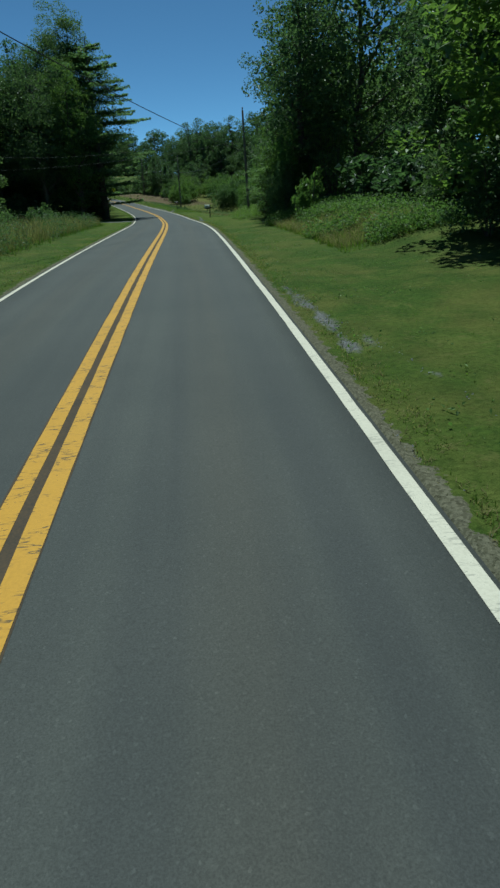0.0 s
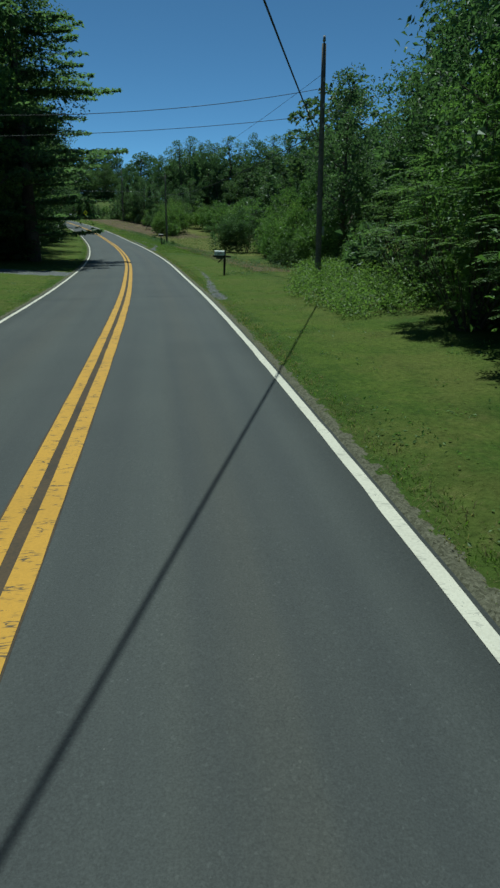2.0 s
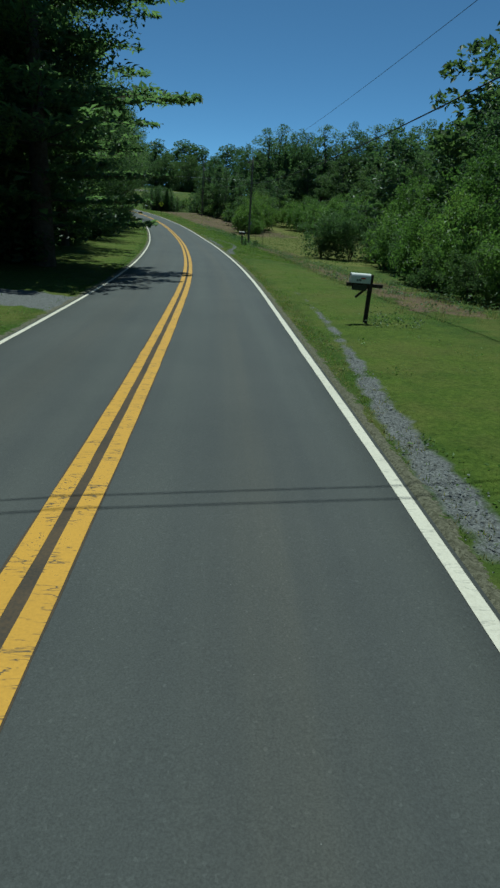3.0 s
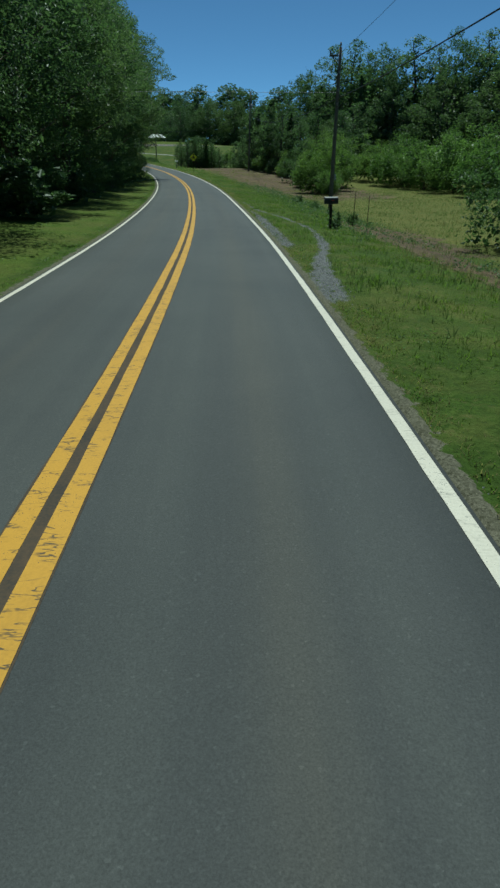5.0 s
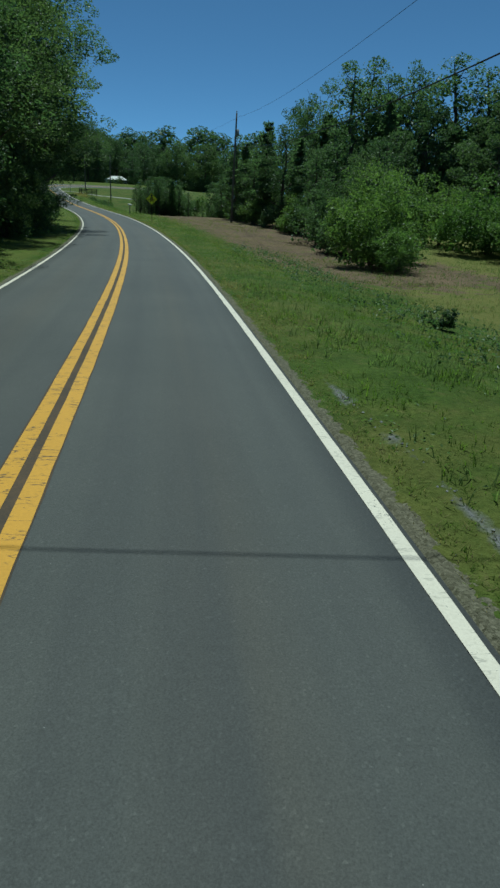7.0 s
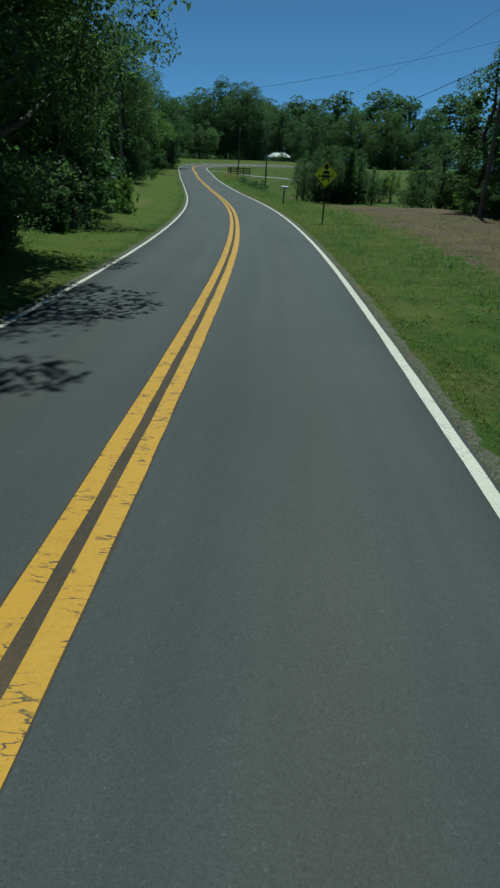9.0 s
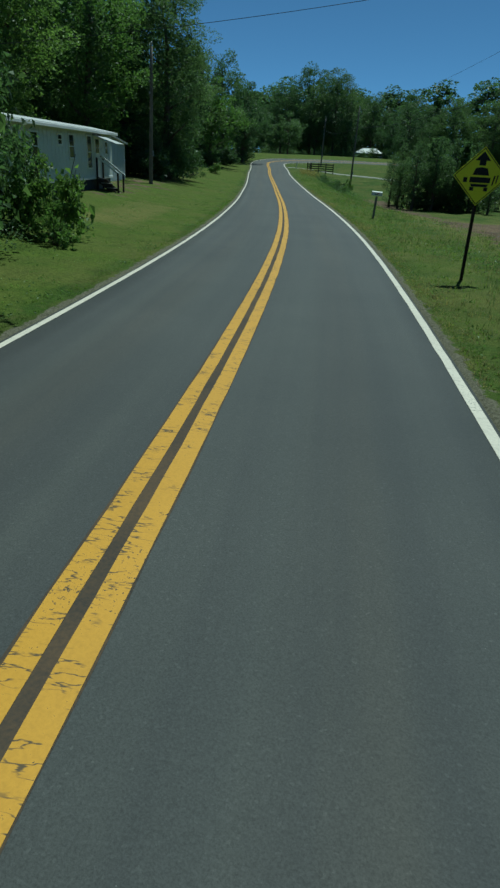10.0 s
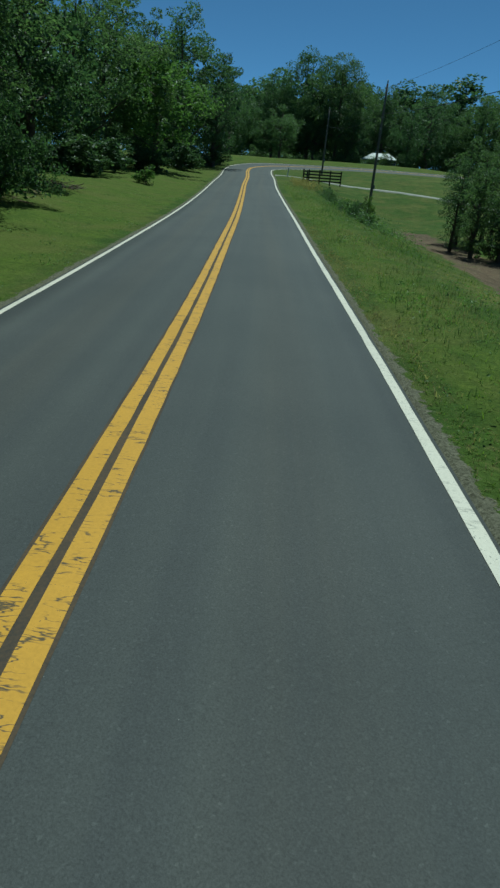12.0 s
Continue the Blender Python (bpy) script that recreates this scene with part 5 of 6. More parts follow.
def utility_pole(at, top, lean=(0, 0), arm=False, can=False, turn=0.0, label="weathered brown wooden utility pole in roadside grass"):
    """top: height of the pole's tip in the world."""
    root = thing("utility_pole", at, turn, label, "utility pole", "utility poles")
    h = top - at.z
    rings, sides = 9, 14
    v = [(lean[0] * t + (0.135 - 0.05 * t) * math.cos(6.283 * k / sides), lean[1] * t + (0.135 - 0.05 * t) * math.sin(6.283 * k / sides), h * t - (0.3 if t == 0 else 0))
         for t in (i / (rings - 1) for i in range(rings)) for k in range(sides)]
    f = [(i * sides + k, i * sides + (k + 1) % sides, (i + 1) * sides + (k + 1) % sides, (i + 1) * sides + k) for i in range(rings - 1) for k in range(sides)]
    build("shaft", v, f + [tuple(range((rings - 1) * sides, rings * sides))], POLEWOOD, root, smooth=True)
    bm = bmesh.new()
    rod(bm, (lean[0], lean[1], h), (lean[0], lean[1], h + 0.12), 0.03, 0.03, 8)
    rod(bm, (lean[0], lean[1], h + 0.08), (lean[0], lean[1], h + 0.26), 0.06, 0.045, 10)
    part("insulator", bm, GLASSY, root, "grey pin insulator", smooth=True)
    bm = bmesh.new()
    box(bm, (0.1, 0.06, 0.34), (lean[0] * 0.3 + 0.17, 0, h * 0.24))
    part("meter_tag", bm, STEEL, root, "small metal plate")
    for i, z in enumerate((0.68, 0.76, 0.86)):
        bm = bmesh.new()
        rod(bm, (lean[0] * z, lean[1] * z, h * z), (lean[0] * z, lean[1] * z - 0.22, h * z), 0.02, 0.02, 6)
        rod(bm, (lean[0] * z, lean[1] * z - 0.2, h * z - 0.07), (lean[0] * z, lean[1] * z - 0.2, h * z + 0.07), 0.045, 0.045, 8)
        part("bracket", bm, GLASSY, root)
    if can:
        bm = bmesh.new()
        rod(bm, (0.42, -0.05, h * 0.8), (0.42, -0.05, h * 0.8 + 0.62), 0.17, 0.17, 16)
        rod(bm, (0.42, -0.05, h * 0.8 + 0.62), (0.42, -0.05, h * 0.8 + 0.7), 0.15, 0.06, 16)
        rod(bm, (0.15, -0.03, h * 0.8 + 0.45), (0.3, -0.05, h * 0.8 + 0.45), 0.03, 0.03, 6)
        part("transformer", bm, GLASSY, root, "grey steel transformer can", smooth=True)
    if arm:
        bm = bmesh.new()
        box(bm, (0.5, 0.09, 0.11), (-0.28, 0.0, h - 0.42), bevel=0.01)
        rod(bm, (-0.48, 0, h - 0.38), (-0.48, 0, h - 0.16), 0.05, 0.04, 8)
        rod(bm, (0, 0, h - 0.85), (-0.4, 0, h - 0.46), 0.018, 0.018, 6)
        part("cross_arm", bm, POLEWOOD, root, "short wooden side arm")
    return root, Vector((at.x + lean[0], at.y + lean[1], top))


def wire(a, b, sag, radius=0.011, mat=None, label="black overhead cable hanging between poles", group="overhead wires"):
    """A cable that hangs from a to b."""
    n, sides = 24, 5
    a, b = Vector(a), Vector(b)
    v = []
    along = (b - a).normalized()
    side = along.cross(Vector((0, 0, 1))).normalized()
    up = side.cross(along)
    for i in range(n + 1):
        t = i / n
        p = a.lerp(b, t) - Vector((0, 0, 4 * sag * t * (1 - t)))
        v += [p + (side * math.cos(k * 6.283 / sides) + up * math.sin(k * 6.283 / sides)) * radius for k in range(sides)]
    f = [(i * sides + k, i * sides + (k + 1) % sides, (i + 1) * sides + (k + 1) % sides, (i + 1) * sides + k) for i in range(n) for k in range(sides)]
    return tagged(build("overhead_wire", v, f, mat or CABLE, smooth=True), label, "overhead wire", group)


_, tip1 = utility_pole(place(48.8, 8.08), 8.95, (-0.15, 0.1))
_, tip2 = utility_pole(place(115, 8.9), 9.25, (0.1, 0.05), arm=True, can=False)
_, tip3 = utility_pole(at_xy(-10.7, 185.5), 15.0, (0.25, 0.0), can=True)
utility_pole(at_xy(-41.1, 198.7), 12.8, (0.05, 0.1), label="grey wooden utility pole on the lawn by the shed")
_, tip5 = utility_pole(place(252, 11.1), 16.1, (0.12, 0.05))
_, tip6 = utility_pole(at_xy(-55.2, 279.5), 18.6, (0.1, 0.1))
down = lambda p, z: Vector((p.x, p.y, p.z - z))
wire((tip1.x, tip1.y, 5.62), (-10.8, -9.0, 9.3), 0.8, 0.02, label="thick black cable slanting over the road to a pole")
wire(down(tip1, 1.0), down(tip2, 0.3), 0.5, 0.008)
wire(down(tip1, 3.0), down(tip2, 2.6), 0.7, 0.022, label="thick black cable along the roadside poles")
wire((tip1.x, tip1.y, 7.46), (-16.3, 43, 5.96), 1.0, 0.011, CABLE, "thin bare wire crossing over the road")
wire((tip1.x, tip1.y, 6.55), (-16.3, 43, 4.75), 0.55, 0.010, CABLE, "thin bare wire crossing over the road")
wire(down(tip2, 0.2), down(tip3, 0.4), 0.9, 0.008)
wire(down(tip2, 2.6), down(tip3, 3.3), 1.1, 0.022, label="thick black cable along the roadside poles")
wire(down(tip2, 2.3), (-34, 113.2, 7.1), 0.1, 0.01, ALU, "thin bare wire crossing over the road")
wire(down(tip3, 2.4), (-33.78, 177.45, 8.25), 0.5, 0.008, label="black service wire crossing over the road to the mobile home")
wire(down(tip3, 0.5), down(tip5, 0.3), 1.2, 0.008)
wire(down(tip3, 3.2), down(tip5, 2.2), 1.3, 0.02, label="thick black cable along the roadside poles")
wire(down(tip5, 2.2), down(tip6, 2.0), 0.6, 0.016)
wire(down(tip5, 0.3), down(tip6, 0.3), 0.5, 0.008)

# ---------------------------------------------------------------- mailboxes, sign, stakes
DARKWOOD = grainy("dark_treated_wood", (0.022, 0.018, 0.015), (0.07, 0.055, 0.045), 14, 2, 0.85, 0.2, 0.4)
GREYWOOD = grainy("grey_weathered_wood", (0.13, 0.12, 0.105), (0.30, 0.28, 0.25), 16, 2, 0.9, 0.15, 0.5)
BOXWHITE = grainy("white_enamel", (0.55, 0.55, 0.53), (0.78, 0.78, 0.75), 22, 3, 0.35, 0.5, 0.05)
BOXBLACK = grainy("black_enamel", (0.012, 0.016, 0.015), (0.035, 0.042, 0.04), 22, 3, 0.35, 0.5, 0.05)
BLACK = grainy("flat_black", (0.008, 0.008, 0.008), (0.02, 0.02, 0.02), 22, 3, 0.6, 0.3, 0)
REDFLAG = grainy("red_enamel", (0.35, 0.02, 0.015), (0.5, 0.05, 0.03), 22, 3, 0.4, 0.5, 0)
SIGNYELLOW = grainy("yellow_sheeting", (0.88, 0.80, 0.015), (0.95, 0.88, 0.02), 30, 2, 0.5, 0.4, 0)


def along_road(s):
    """Turn about z that sets a thing's y axis along the road at s."""
    return float(np.interp(s, RS, RH))


def tunnel(bm, length, width, height, m=Matrix()):
    """A mailbox's body: flat below, round above; its length lies along x."""
    arc = [(-width / 2, 0), (width / 2, 0)] + [(width / 2 * math.cos(a), height - width / 2 + width / 2 * math.sin(a)) for a in (i * math.pi / 10 for i in range(11))]
    ends = [[bm.verts.new(m @ Vector((x, y, z))) for y, z in arc] for x in (-length / 2, length / 2)]
    n = len(arc)
    for i in range(n):
        bm.faces.new((ends[0][i], ends[0][(i + 1) % n], ends[1][(i + 1) % n], ends[1][i]))
    bm.faces.new(ends[0][::-1])
    bm.faces.new(ends[1])


def mailbox(s, d, high, body, post, lean, label, arm=False, paper=False, size=(0.5, 0.2, 0.25)):
    root = thing("mailbox", place(s, d), along_road(s), label, "mailbox", "mailboxes")
    tilt = Matrix.Rotation(lean, 4, "Y")
    bm = bmesh.new()
    top = high + (0.22 if arm else -0.03)
    box(bm, (0.10, 0.10, top + 0.2), (0, 0, top / 2 - 0.1), tilt, 0.008)
    part("post", bm, post, root)
    shift = -0.28 if arm else 0.0
    if arm:
        bm = bmesh.new()
        box(bm, (0.95, 0.09, 0.09), (-0.15, 0, high - 0.05), tilt, 0.006)
        part("cross_arm", bm, post, root)
        bm = bmesh.new()
        box(bm, (0.05, 0.06, 0.42), (0, 0, 0), tilt @ Matrix.Translation((-0.2, 0, high - 0.22)) @ Matrix.Rotation(0.8, 4, "Y"))
        part("brace", bm, post, root)
    bm = bmesh.new()
    tunnel(bm, *size, tilt @ Matrix.Translation((shift, 0, high)))
    shell = part("box", bm, body, root, smooth=False)
    bm = bmesh.new()
    tunnel(bm, 0.012, size[1] + 0.014, size[2] + 0.008, tilt @ Matrix.Translation((shift - size[0] / 2 - 0.007, 0, high)))
    part("door", bm, body, shell)
    bm = bmesh.new()
    box(bm, (0.03, 0.012, 0.04), (0, 0, 0), tilt @ Matrix.Translation((shift - size[0] / 2 - 0.02, 0, high + size[2] * 0.8)))
    part("latch", bm, STEEL, shell)
    bm = bmesh.new()
    box(bm, (0.12, 0.006, 0.035), (0, 0, 0), tilt @ Matrix.Translation((shift + 0.05, -size[1] / 2 - 0.006, high + size[2] * 0.5)))
    part("flag", bm, REDFLAG, shell, "small red flag")
    bm = bmesh.new()
    for i in range(3):
        box(bm, (0.03, 0.003, 0.05), (0, 0, 0), tilt @ Matrix.Translation((shift - 0.1 + i * 0.045, -size[1] / 2 - 0.003, high + size[2] * 0.3)))
    part("lettering", bm, BLACK, shell, "dark bars of lettering")
    if paper:
        bm = bmesh.new()
        box(bm, (0.36, 0.13, 0.02), (0, 0, 0.0), tilt @ Matrix.Translation((shift, 0, high - 0.17)))
        box(bm, (0.36, 0.02, 0.12), (0, -0.065, 0.06), tilt @ Matrix.Translation((shift, 0, high - 0.17)))
        box(bm, (0.36, 0.02, 0.12), (0, 0.065, 0.06), tilt @ Matrix.Translation((shift, 0, high - 0.17)))
        part("newspaper_tube", bm, BOXBLACK, root, "black newspaper holder")
    return root


mailbox(56, 5.05, 1.02, BOXWHITE, DARKWOOD, 0.03, "white metal mailbox on a dark wooden post with cross arm", arm=True, paper=True, size=(0.5, 0.19, 0.24))
mailbox(101, 6.0, 0.98, BOXBLACK, DARKWOOD, -0.02, "dark green metal mailbox on a post grown round by a bush", size=(0.56, 0.24, 0.28))
mailbox(195.3, 4.55, 1.08, BOXWHITE, GREYWOOD, 0.05, "white metal mailbox on a leaning grey post", size=(0.5, 0.18, 0.2))
plant("dark_bush", place(101.3, 6.3), 0.75, 0.8)
plant("bush", place(106, 8.2), 0.9, 1.0)
plant("bush", place(119, 8.8), 0.8, 1.1)
plant("dark_bush", place(124, 8.2), 0.7, 1.1)


def warning_sign(at, turn):
    root = thing("warning_sign", at, turn, "yellow diamond warning sign with black symbol on a steel post", "road sign")
    bm = bmesh.new()
    box(bm, (0.055, 0.01, 2.8), (0, 0.012, 1.3))
    box(bm, (0.012, 0.03, 2.8), (-0.03, 0, 1.3))
    box(bm, (0.012, 0.03, 2.8), (0.03, 0, 1.3))
    part("post", bm, DARKWOOD, root, "dark brown steel channel post")
    face = Matrix.Translation((0, -0.024, 2.24)) @ Matrix.Rotation(radians(45), 4, "Y")
    bm = bmesh.new()
    box(bm, (0.84, 0.006, 0.84), m=face, bevel=0.0)
    plate = part("plate", bm, SIGNYELLOW, root)
    bm = bmesh.new()
    for dx, dz, w, h in ((0, 0.395, 0.806, 0.015), (0, -0.395, 0.806, 0.015), (0.395, 0, 0.015, 0.774), (-0.395, 0, 0.015, 0.774)):
        box(bm, (w, 0.003, h), (dx, -0.0048, dz), face)
    part("border", bm, BLACK, plate)

    def shape(name, points):
        bm = bmesh.new()
        front = [bm.verts.new((x * 1.38, -0.031, 2.24 + z * 1.38)) for x, z in points]
        bm.faces.new(front[::-1])
        r = bmesh.ops.extrude_face_region(bm, geom=list(bm.faces))
        bmesh.ops.translate(bm, vec=(0, 0.003, 0), verts=[v for v in r["geom"] if isinstance(v, bmesh.types.BMVert)])
        bmesh.ops.recalc_face_normals(bm, faces=list(bm.faces))
        part(name, bm, BLACK, plate)
    shape("arrow", [(0, 0.36), (0.12, 0.23), (0.05, 0.23), (0.05, 0.16), (-0.05, 0.16), (-0.05, 0.23), (-0.12, 0.23)])
    shape("cab", [(-0.13, 0.02), (0.13, 0.02), (0.09, 0.12), (0.0, 0.135), (-0.09, 0.12)])
    shape("body", [(-0.16, -0.09), (0.16, -0.09), (0.16, -0.01), (-0.16, -0.01)])
    shape("chassis", [(-0.12, -0.15), (0.12, -0.15), (0.14, -0.11), (-0.14, -0.11)])
    shape("wheel", [(-0.14, -0.21), (-0.08, -0.21), (-0.08, -0.155), (-0.14, -0.155)])
    shape("wheel", [(0.08, -0.21), (0.14, -0.21), (0.14, -0.155), (0.08, -0.155)])
    shape("lamp", [(-0.26, -0.09), (-0.2, -0.09), (-0.2, -0.02), (-0.26, -0.02)])
    shape("bar", [(0.19, -0.12), (0.21, -0.12), (0.235, 0.02), (0.21, 0.02)])
    shape("bar", [(0.245, -0.09), (0.26, -0.09), (0.28, 0.03), (0.26, 0.03)])
    return root


warning_sign(place(177.6, 4.45), along_road(177.6) + 0.02)
for i, (s, d) in enumerate(((105.2, 8.0), (105.9, 8.9))):
    stake = thing("stake", place(s, d), 0, "thin upright wooden stake in the grass", "stake", "stakes")
    bm = bmesh.new()
    rod(bm, (0, 0, -0.1), (0.03, 0, 1.55), 0.018, 0.014, 6)
    part("rod", bm, DARKWOOD, stake)

# ---------------------------------------------------------------- mobile home, shed, fence, house
SIDING = grainy("pale_siding", (0.52, 0.55, 0.54), (0.66, 0.69, 0.68), 6, 0.7, 0.55, 0.35, 0.1)
TRIM = grainy("white_trim", (0.62, 0.63, 0.62), (0.8, 0.8, 0.78), 12, 2, 0.5, 0.4, 0)
ROOFMETAL = grainy("white_roof_coating", (0.36, 0.37, 0.38), (0.54, 0.55, 0.55), 8, 0.8, 0.5, 0.4, 0.1)
# dark tone with shade painted in: trailer skirting and far house wall
SHADE_DARK = grainy("shaded_skirting_and_wall", (0.03, 0.035, 0.04), (0.09, 0.1, 0.105), 10, 1.2, 0.7, 0.3, 0.1)
SHEDSIDE = grainy("blue_grey_siding", (0.40, 0.45, 0.48), (0.52, 0.57, 0.6), 6, 0.8, 0.5, 0.4, 0.1)


def glass_material():
    m, n, l, b = material("window_glass", 0.08, 0.5)
    b.inputs["Base Color"].default_value = (0.02, 0.025, 0.03, 1)
    w = tex(n, l, "noise", 1.5, 2)
    bump(n, l, b, w.outputs[0], 0.05, 0.01)
    return m


GLASS = glass_material()


def window(parent, x, y, z, w, h, face=-1):
    """A framed window in a wall that looks along y * face."""
    bm = bmesh.new()
    box(bm, (w, 0.03, h), (x, y, z))
    pane = part("window", bm, GLASS, parent, "dark window pane")
    bm = bmesh.new()
    for dx, dz, a, c in ((0, h / 2, w + 0.1, 0.06), (0, -h / 2, w + 0.1, 0.06), (w / 2, 0, 0.06, h - 0.06), (-w / 2, 0, 0.06, h - 0.06), (0, 0, w - 0.06, 0.035)):
        box(bm, (a, 0.05, c), (x + dx, y + face * 0.015, z + dz))
    part("frame", bm, TRIM, pane, "white window frame")


def mobile_home(corner, turn, long=16.4, deep=4.2, high=2.03, lift=0.75, rise=0.054):
    """Long trailer home; x runs along its front, which looks to -y."""
    root = thing("mobile_home", corner, turn, "pale grey mobile home with white roof and skirting coloured dark as in shade", "mobile home")
    root.matrix_world = root.matrix_world @ Matrix.Rotation(-math.atan(rise), 4, "Y")
    bm = bmesh.new()
    box(bm, (long, deep, high), (long / 2, deep / 2, lift + high / 2), bevel=0.02)
    wall = part("wall", bm, SIDING, root)
    bm = bmesh.new()
    for i in range(int(long / 0.4)):
        box(bm, (0.03, 0.012, high - 0.1), (0.2 + i * 0.4, -0.006, lift + high / 2))
    part("siding_rib", bm, SIDING, wall)
    bm = bmesh.new()
    prof = [(-0.28, 0), (deep * 0.25, 0.2), (deep / 2, 0.27), (deep * 0.75, 0.2), (deep + 0.28, 0)]
    for i in range(4):
        (y0, z0), (y1, z1) = prof[i], prof[i + 1]
        vs = [bm.verts.new((x, y, lift + high + z + k)) for x in (-0.2, long + 0.2) for y, z in ((y0, z0), (y1, z1)) for k in (0.0, 0.12)]
        bmesh.ops.convex_hull(bm, input=vs)
    part("roof", bm, ROOFMETAL, root, "white coated low arched roof")
    # the skirting's dark colour carries the deep shade below the floor
    bm = bmesh.new()
    box(bm, (long - 0.1, deep - 0.2, lift + 0.2), (long / 2, deep / 2 + 0.02, (lift - 0.2) / 2))
    part("skirting", bm, SHADE_DARK, root, "skirting under the floor, deep shade in its dark colour")
    bm = bmesh.new()
    box(bm, (long, 0.04, 0.09), (long / 2, -0.02, lift + 0.02))
    part("trim", bm, TRIM, root, "white trim strip")
    for x, z, w, h in ((3.0, 1.75, 0.75, 0.55), (6.0, 1.65, 0.7, 1.0), (8.7, 1.95, 0.5, 0.4), (10.1, 1.72, 0.66, 0.95), (12.55, 1.52, 0.7, 1.4), (15.3, 1.75, 0.5, 0.6)):
        window(root, x, -0.005, lift + z - 0.35, w, h)
    bm = bmesh.new()
    box(bm, (0.9, 0.05, 1.95), (13.75, -0.02, lift + 1.02), bevel=0.01)
    door = part("door", bm, TRIM, root, "pale closed entrance door")
    bm = bmesh.new()
    box(bm, (0.5, 0.02, 0.6), (13.75, -0.05, lift + 1.45))
    part("door_window", bm, GLASS, door)
    bm = bmesh.new()
    rod(bm, (14.1, -0.05, lift + 1.0), (14.1, -0.11, lift + 1.0), 0.03, 0.03, 8)
    part("handle", bm, STEEL, door)
    bm = bmesh.new()
    box(bm, (1.35, 1.2, 0.05), (0, 0, 0), Matrix.Translation((13.8, -0.6, lift + high - 0.27)) @ Matrix.Rotation(0.29, 4, "X"), 0.01)
    part("awning", bm, ROOFMETAL, root, "thin white awning over the door")
    bm = bmesh.new()
    box(bm, (long + 0.3, 0.06, 0.12), (long / 2, -0.3, lift + high + 0.03), bevel=0.015)
    part("gutter", bm, TRIM, root, "white gutter along the eave")
    bm = bmesh.new()
    rod(bm, (1.8, 0.06, lift + 1.2), (1.8, 0.06, lift + high + 1.95), 0.035, 0.035, 10)
    rod(bm, (1.8, 0.06, lift + high + 1.9), (1.8, -0.12, lift + high + 1.98), 0.045, 0.06, 10)
    part("service_mast", bm, STEEL, root, "grey steel service mast for the overhead wire")
    return root


def porch_steps(at, turn, rise=0.21, run=0.27):
    """Steps up to the door; they come down towards -y from the wall at y = 0."""
    root = thing("porch_steps", at, turn, "grey wooden porch steps with white handrail", "steps")
    for i in range(4):
        bm = bmesh.new()
        box(bm, (1.0, run + 0.03, 0.045), (0, -run * (i + 0.5), rise * (4 - i) - 0.22), bevel=0.006)
        part("tread", bm, GREYWOOD, root)
    for x in (-0.5, 0.5):
        for y, z in ((-0.08, 1.55), (-1.12, 0.9)):
            bm = bmesh.new()
            box(bm, (0.08, 0.08, z + 0.25), (x, y, z / 2 - 0.125), bevel=0.006)
            part("post", bm, DARKWOOD, root)
        bm = bmesh.new()
        box(bm, (0.07, 1.5, 0.09), (0, 0, 0), Matrix.Translation((x, -0.6, 1.24)) @ Matrix.Rotation(0.61, 4, "X"), 0.01)
        part("handrail", bm, TRIM, root, "white handrail")
        bm = bmesh.new()
        box(bm, (0.045, 1.25, 0.2), (0, 0, 0), Matrix.Translation((x * 0.92, -0.56, 0.24)) @ Matrix.Rotation(0.64, 4, "X"))
        part("stringer", bm, DARKWOOD, root)
    return root


def shed(at, turn):
    root = thing("shed", at, turn, "blue-grey metal shed beside the mobile home", "shed")
    bm = bmesh.new()
    box(bm, (3.2, 3.0, 2.55), (1.6, 1.5, 1.2), bevel=0.015)
    wall = part("wall", bm, SHEDSIDE, root)
    bm = bmesh.new()
    for i in range(10):
        box(bm, (0.04, 0.014, 2.3), (0.2 + i * 0.31, -0.007, 1.2))
    part("siding_rib", bm, SHEDSIDE, wall)
    bm = bmesh.new()
    box(bm, (3.5, 3.4, 0.1), (0, 0, 0), Matrix.Translation((1.6, 1.5, 2.58)) @ Matrix.Rotation(0.05, 4, "X") @ Matrix.Rotation(0.06, 4, "Y"))
    part("roof", bm, ROOFMETAL, root, "pale sheet metal roof")
    bm = bmesh.new()
    box(bm, (0.06, 0.03, 2.45), (3.19, -0.016, 1.22))
    part("corner_trim", bm, TRIM, root)
    bm = bmesh.new()
    box(bm, (0.06, 0.03, 2.45), (0.01, -0.016, 1.22))
    part("corner_trim", bm, TRIM, root)
    return root


home_turn = radians(109.7)
mobile_home(Vector((-33.19, 175.74, 3.49)), home_turn)
porch_steps(Vector((-37.83, 188.74, 4.36)), home_turn)
shed(at_xy(-41.6, 194.85), radians(108.4))


def slat_fence(at, turn, bays=3, long=1.15):
    root = thing("fence", at, turn, "black wooden rail fence section by the drive", "fence")
    for i in range(bays + 1):
        bm = bmesh.new()
        box(bm, (0.13, 0.13, 1.5), (i * long, 0, 0.6), bevel=0.01)
        part("post", bm, BLACK, root)
    for i in range(bays):
        for z in (0.25, 0.55, 0.85, 1.15):
            bm = bmesh.new()
            box(bm, (long - 0.05, 0.035, 0.14), (i * long + long / 2, -0.085, z), bevel=0.004)
            part("rail", bm, BLACK, root)
    return root


slat_fence(place(266, 6.6), along_road(266) - 0.12)
slat_fence(place(264.5, 5.9), along_road(264) + 1.2, 1, 1.4)
marker = thing("marker_post", place(271, 4.6), 0, "small white marker post beside the road", "marker post")
bm = bmesh.new()
box(bm, (0.1, 0.05, 1.15), (0, 0, 0.45), Matrix.Rotation(0.15, 4, "Y"), 0.006)
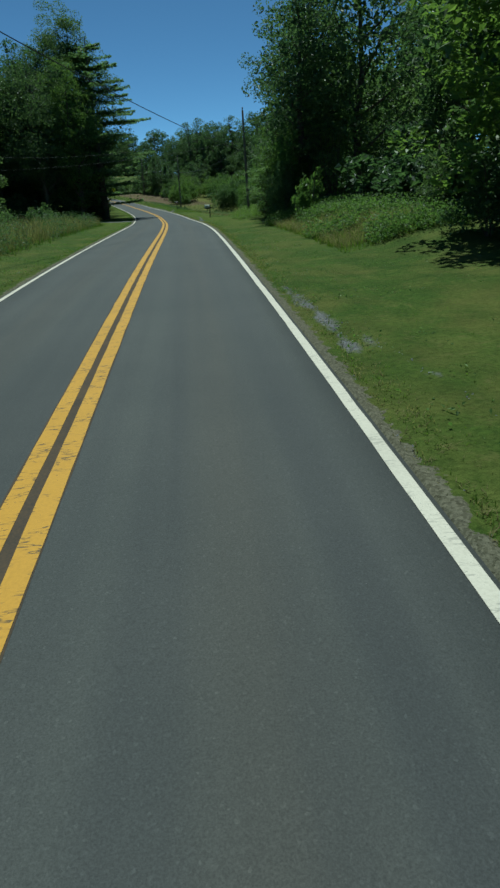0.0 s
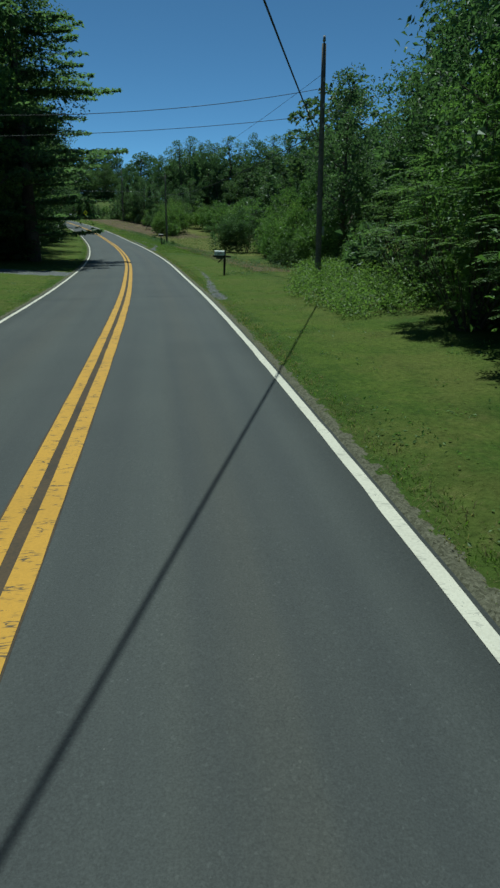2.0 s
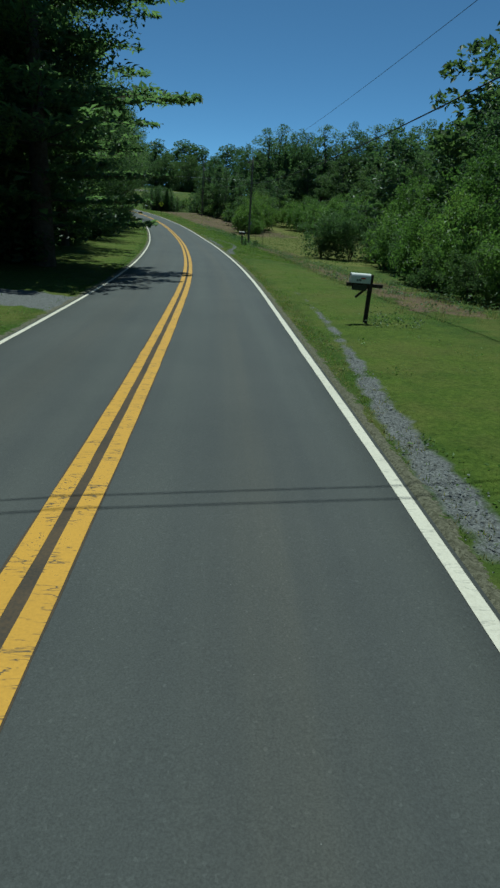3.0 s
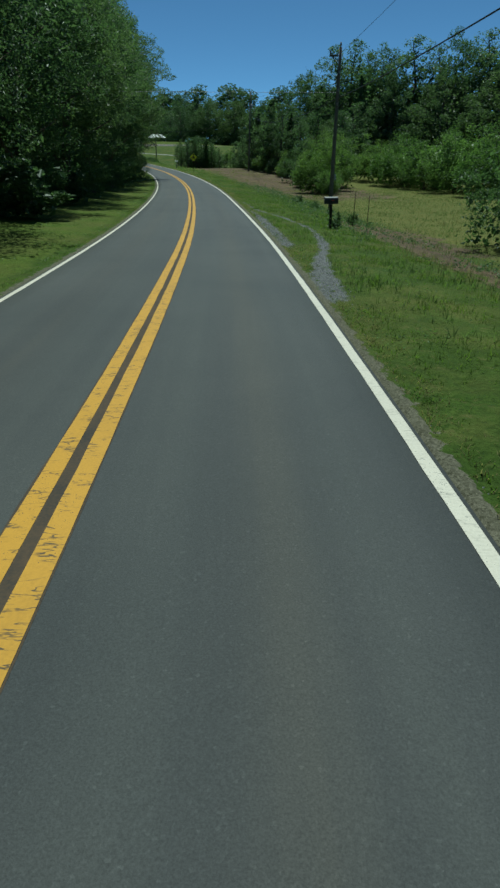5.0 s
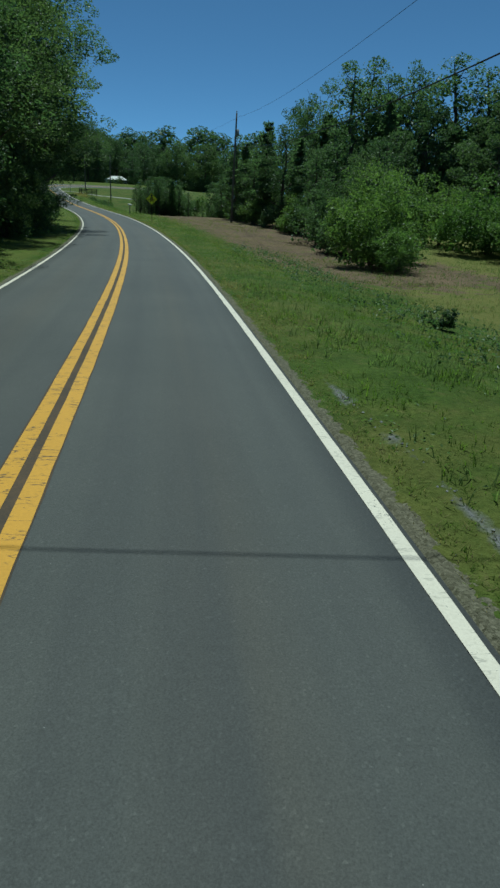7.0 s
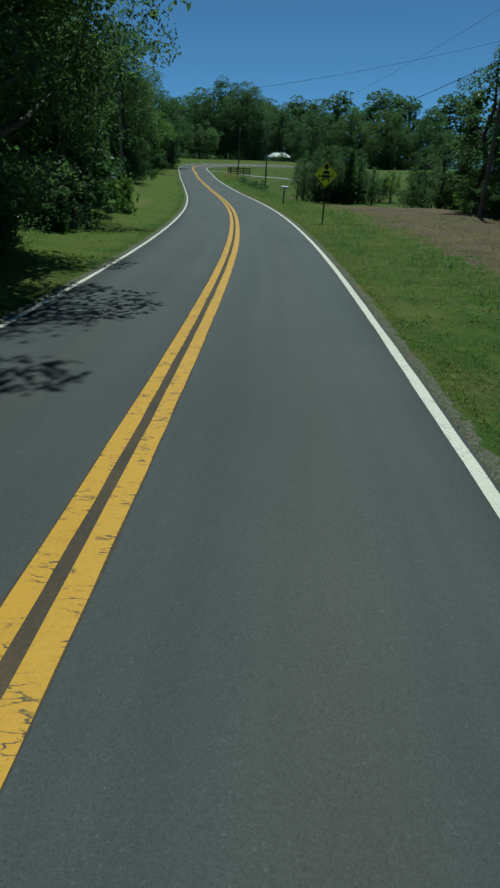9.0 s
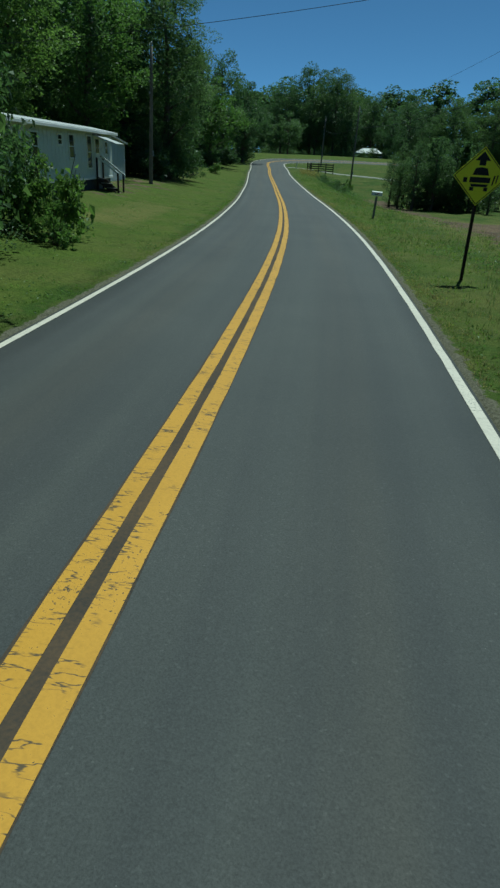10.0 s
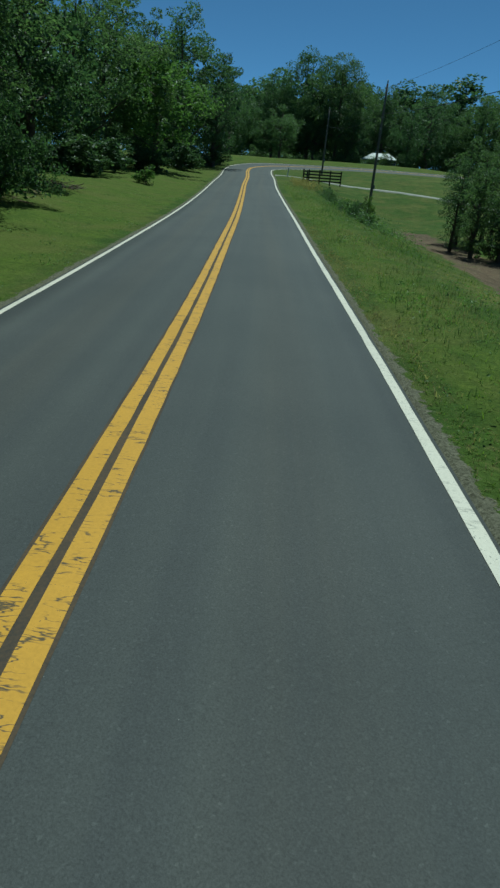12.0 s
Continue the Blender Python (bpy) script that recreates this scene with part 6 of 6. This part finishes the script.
part("post", bm, TRIM, marker)


def brush_pile(at):
    """Heap of cut branches on the lawn."""
    rng = np.random.default_rng(44)
    root = thing("brush_pile", at, 0.4, "low heap of cut brown branches on the lawn", "brush pile")
    for i in range(48):
        bm = bmesh.new()
        r, a = rng.uniform(0, 1) ** 0.6, rng.uniform(0, 6.283)
        mid = Vector((math.cos(a) * r * 1.35, math.sin(a) * r * 0.7, 0.05 + 0.4 * (1 - r) * rng.uniform(0.3, 1)))
        turn = rng.uniform(0, 6.283)
        way = Vector((math.cos(turn), math.sin(turn), rng.normal(0, 0.18))) * rng.uniform(0.25, 0.6)
        rod(bm, mid - way, mid + way, rng.uniform(0.012, 0.03), 0.008, 5)
        part("branch", bm, BARK, root)
    return root


brush_pile(at_xy(-49.6, 218.3))


def house(at, turn, long=6.2, deep=6.5, high=2.7):
    root = thing("house", at, turn, "low white-roofed house half hidden by far trees", "house")
    # shade beneath the eaves is put into the wall's dark colour
    bm = bmesh.new()
    box(bm, (long, deep, high + 0.3), (0, 0, high / 2 - 0.15), bevel=0.01)
    part("wall", bm, SHADE_DARK, root, "wall coloured dark to stand for shade under the roof")
    bm = bmesh.new()
    ridge = [bm.verts.new((x, 0, high + 1.4)) for x in (-long / 2 + 1.2, long / 2 - 1.6)]
    eave = [[bm.verts.new((x, y, high)) for x in (-long / 2 - 0.5, long / 2 + 0.5)] for y in (-deep / 2 - 0.5, deep / 2 + 0.5)]
    bm.faces.new((eave[0][0], eave[0][1], ridge[1], ridge[0]))
    bm.faces.new((eave[1][1], eave[1][0], ridge[0], ridge[1]))
    bm.faces.new((eave[0][0], ridge[0], eave[1][0]))
    bm.faces.new((eave[0][1], eave[1][1], ridge[1]))
    bm.faces.new((eave[0][0], eave[1][0], eave[1][1], eave[0][1]))
    part("roof", bm, ROOFMETAL, root, "bright white hipped metal roof")
    bm = bmesh.new()
    box(bm, (long + 0.9, 0.09, 0.12), (0, -deep / 2 - 0.55, high - 0.02))
    part("gutter", bm, TRIM, root)
    for x in (-2.6, -0.8, 2.7):
        window(root, x, -deep / 2 - 0.01, 1.5, 1.1, 1.2)
    bm = bmesh.new()
    box(bm, (0.95, 0.06, 2.05), (1.1, -deep / 2 - 0.03, 1.05))
    part("door", bm, TRIM, root)
    return root


house_at = at_xy(-58.0, 328)
house_at.z -= 1.0
house(house_at, 0.15)

# patterns that no plant uses
for kind, patterns in PATTERN.items():
    for i, ob in enumerate(patterns):
        if (kind, i) not in used:
            for o in (*ob.children_recursive, ob):
                bpy.data.objects.remove(o)
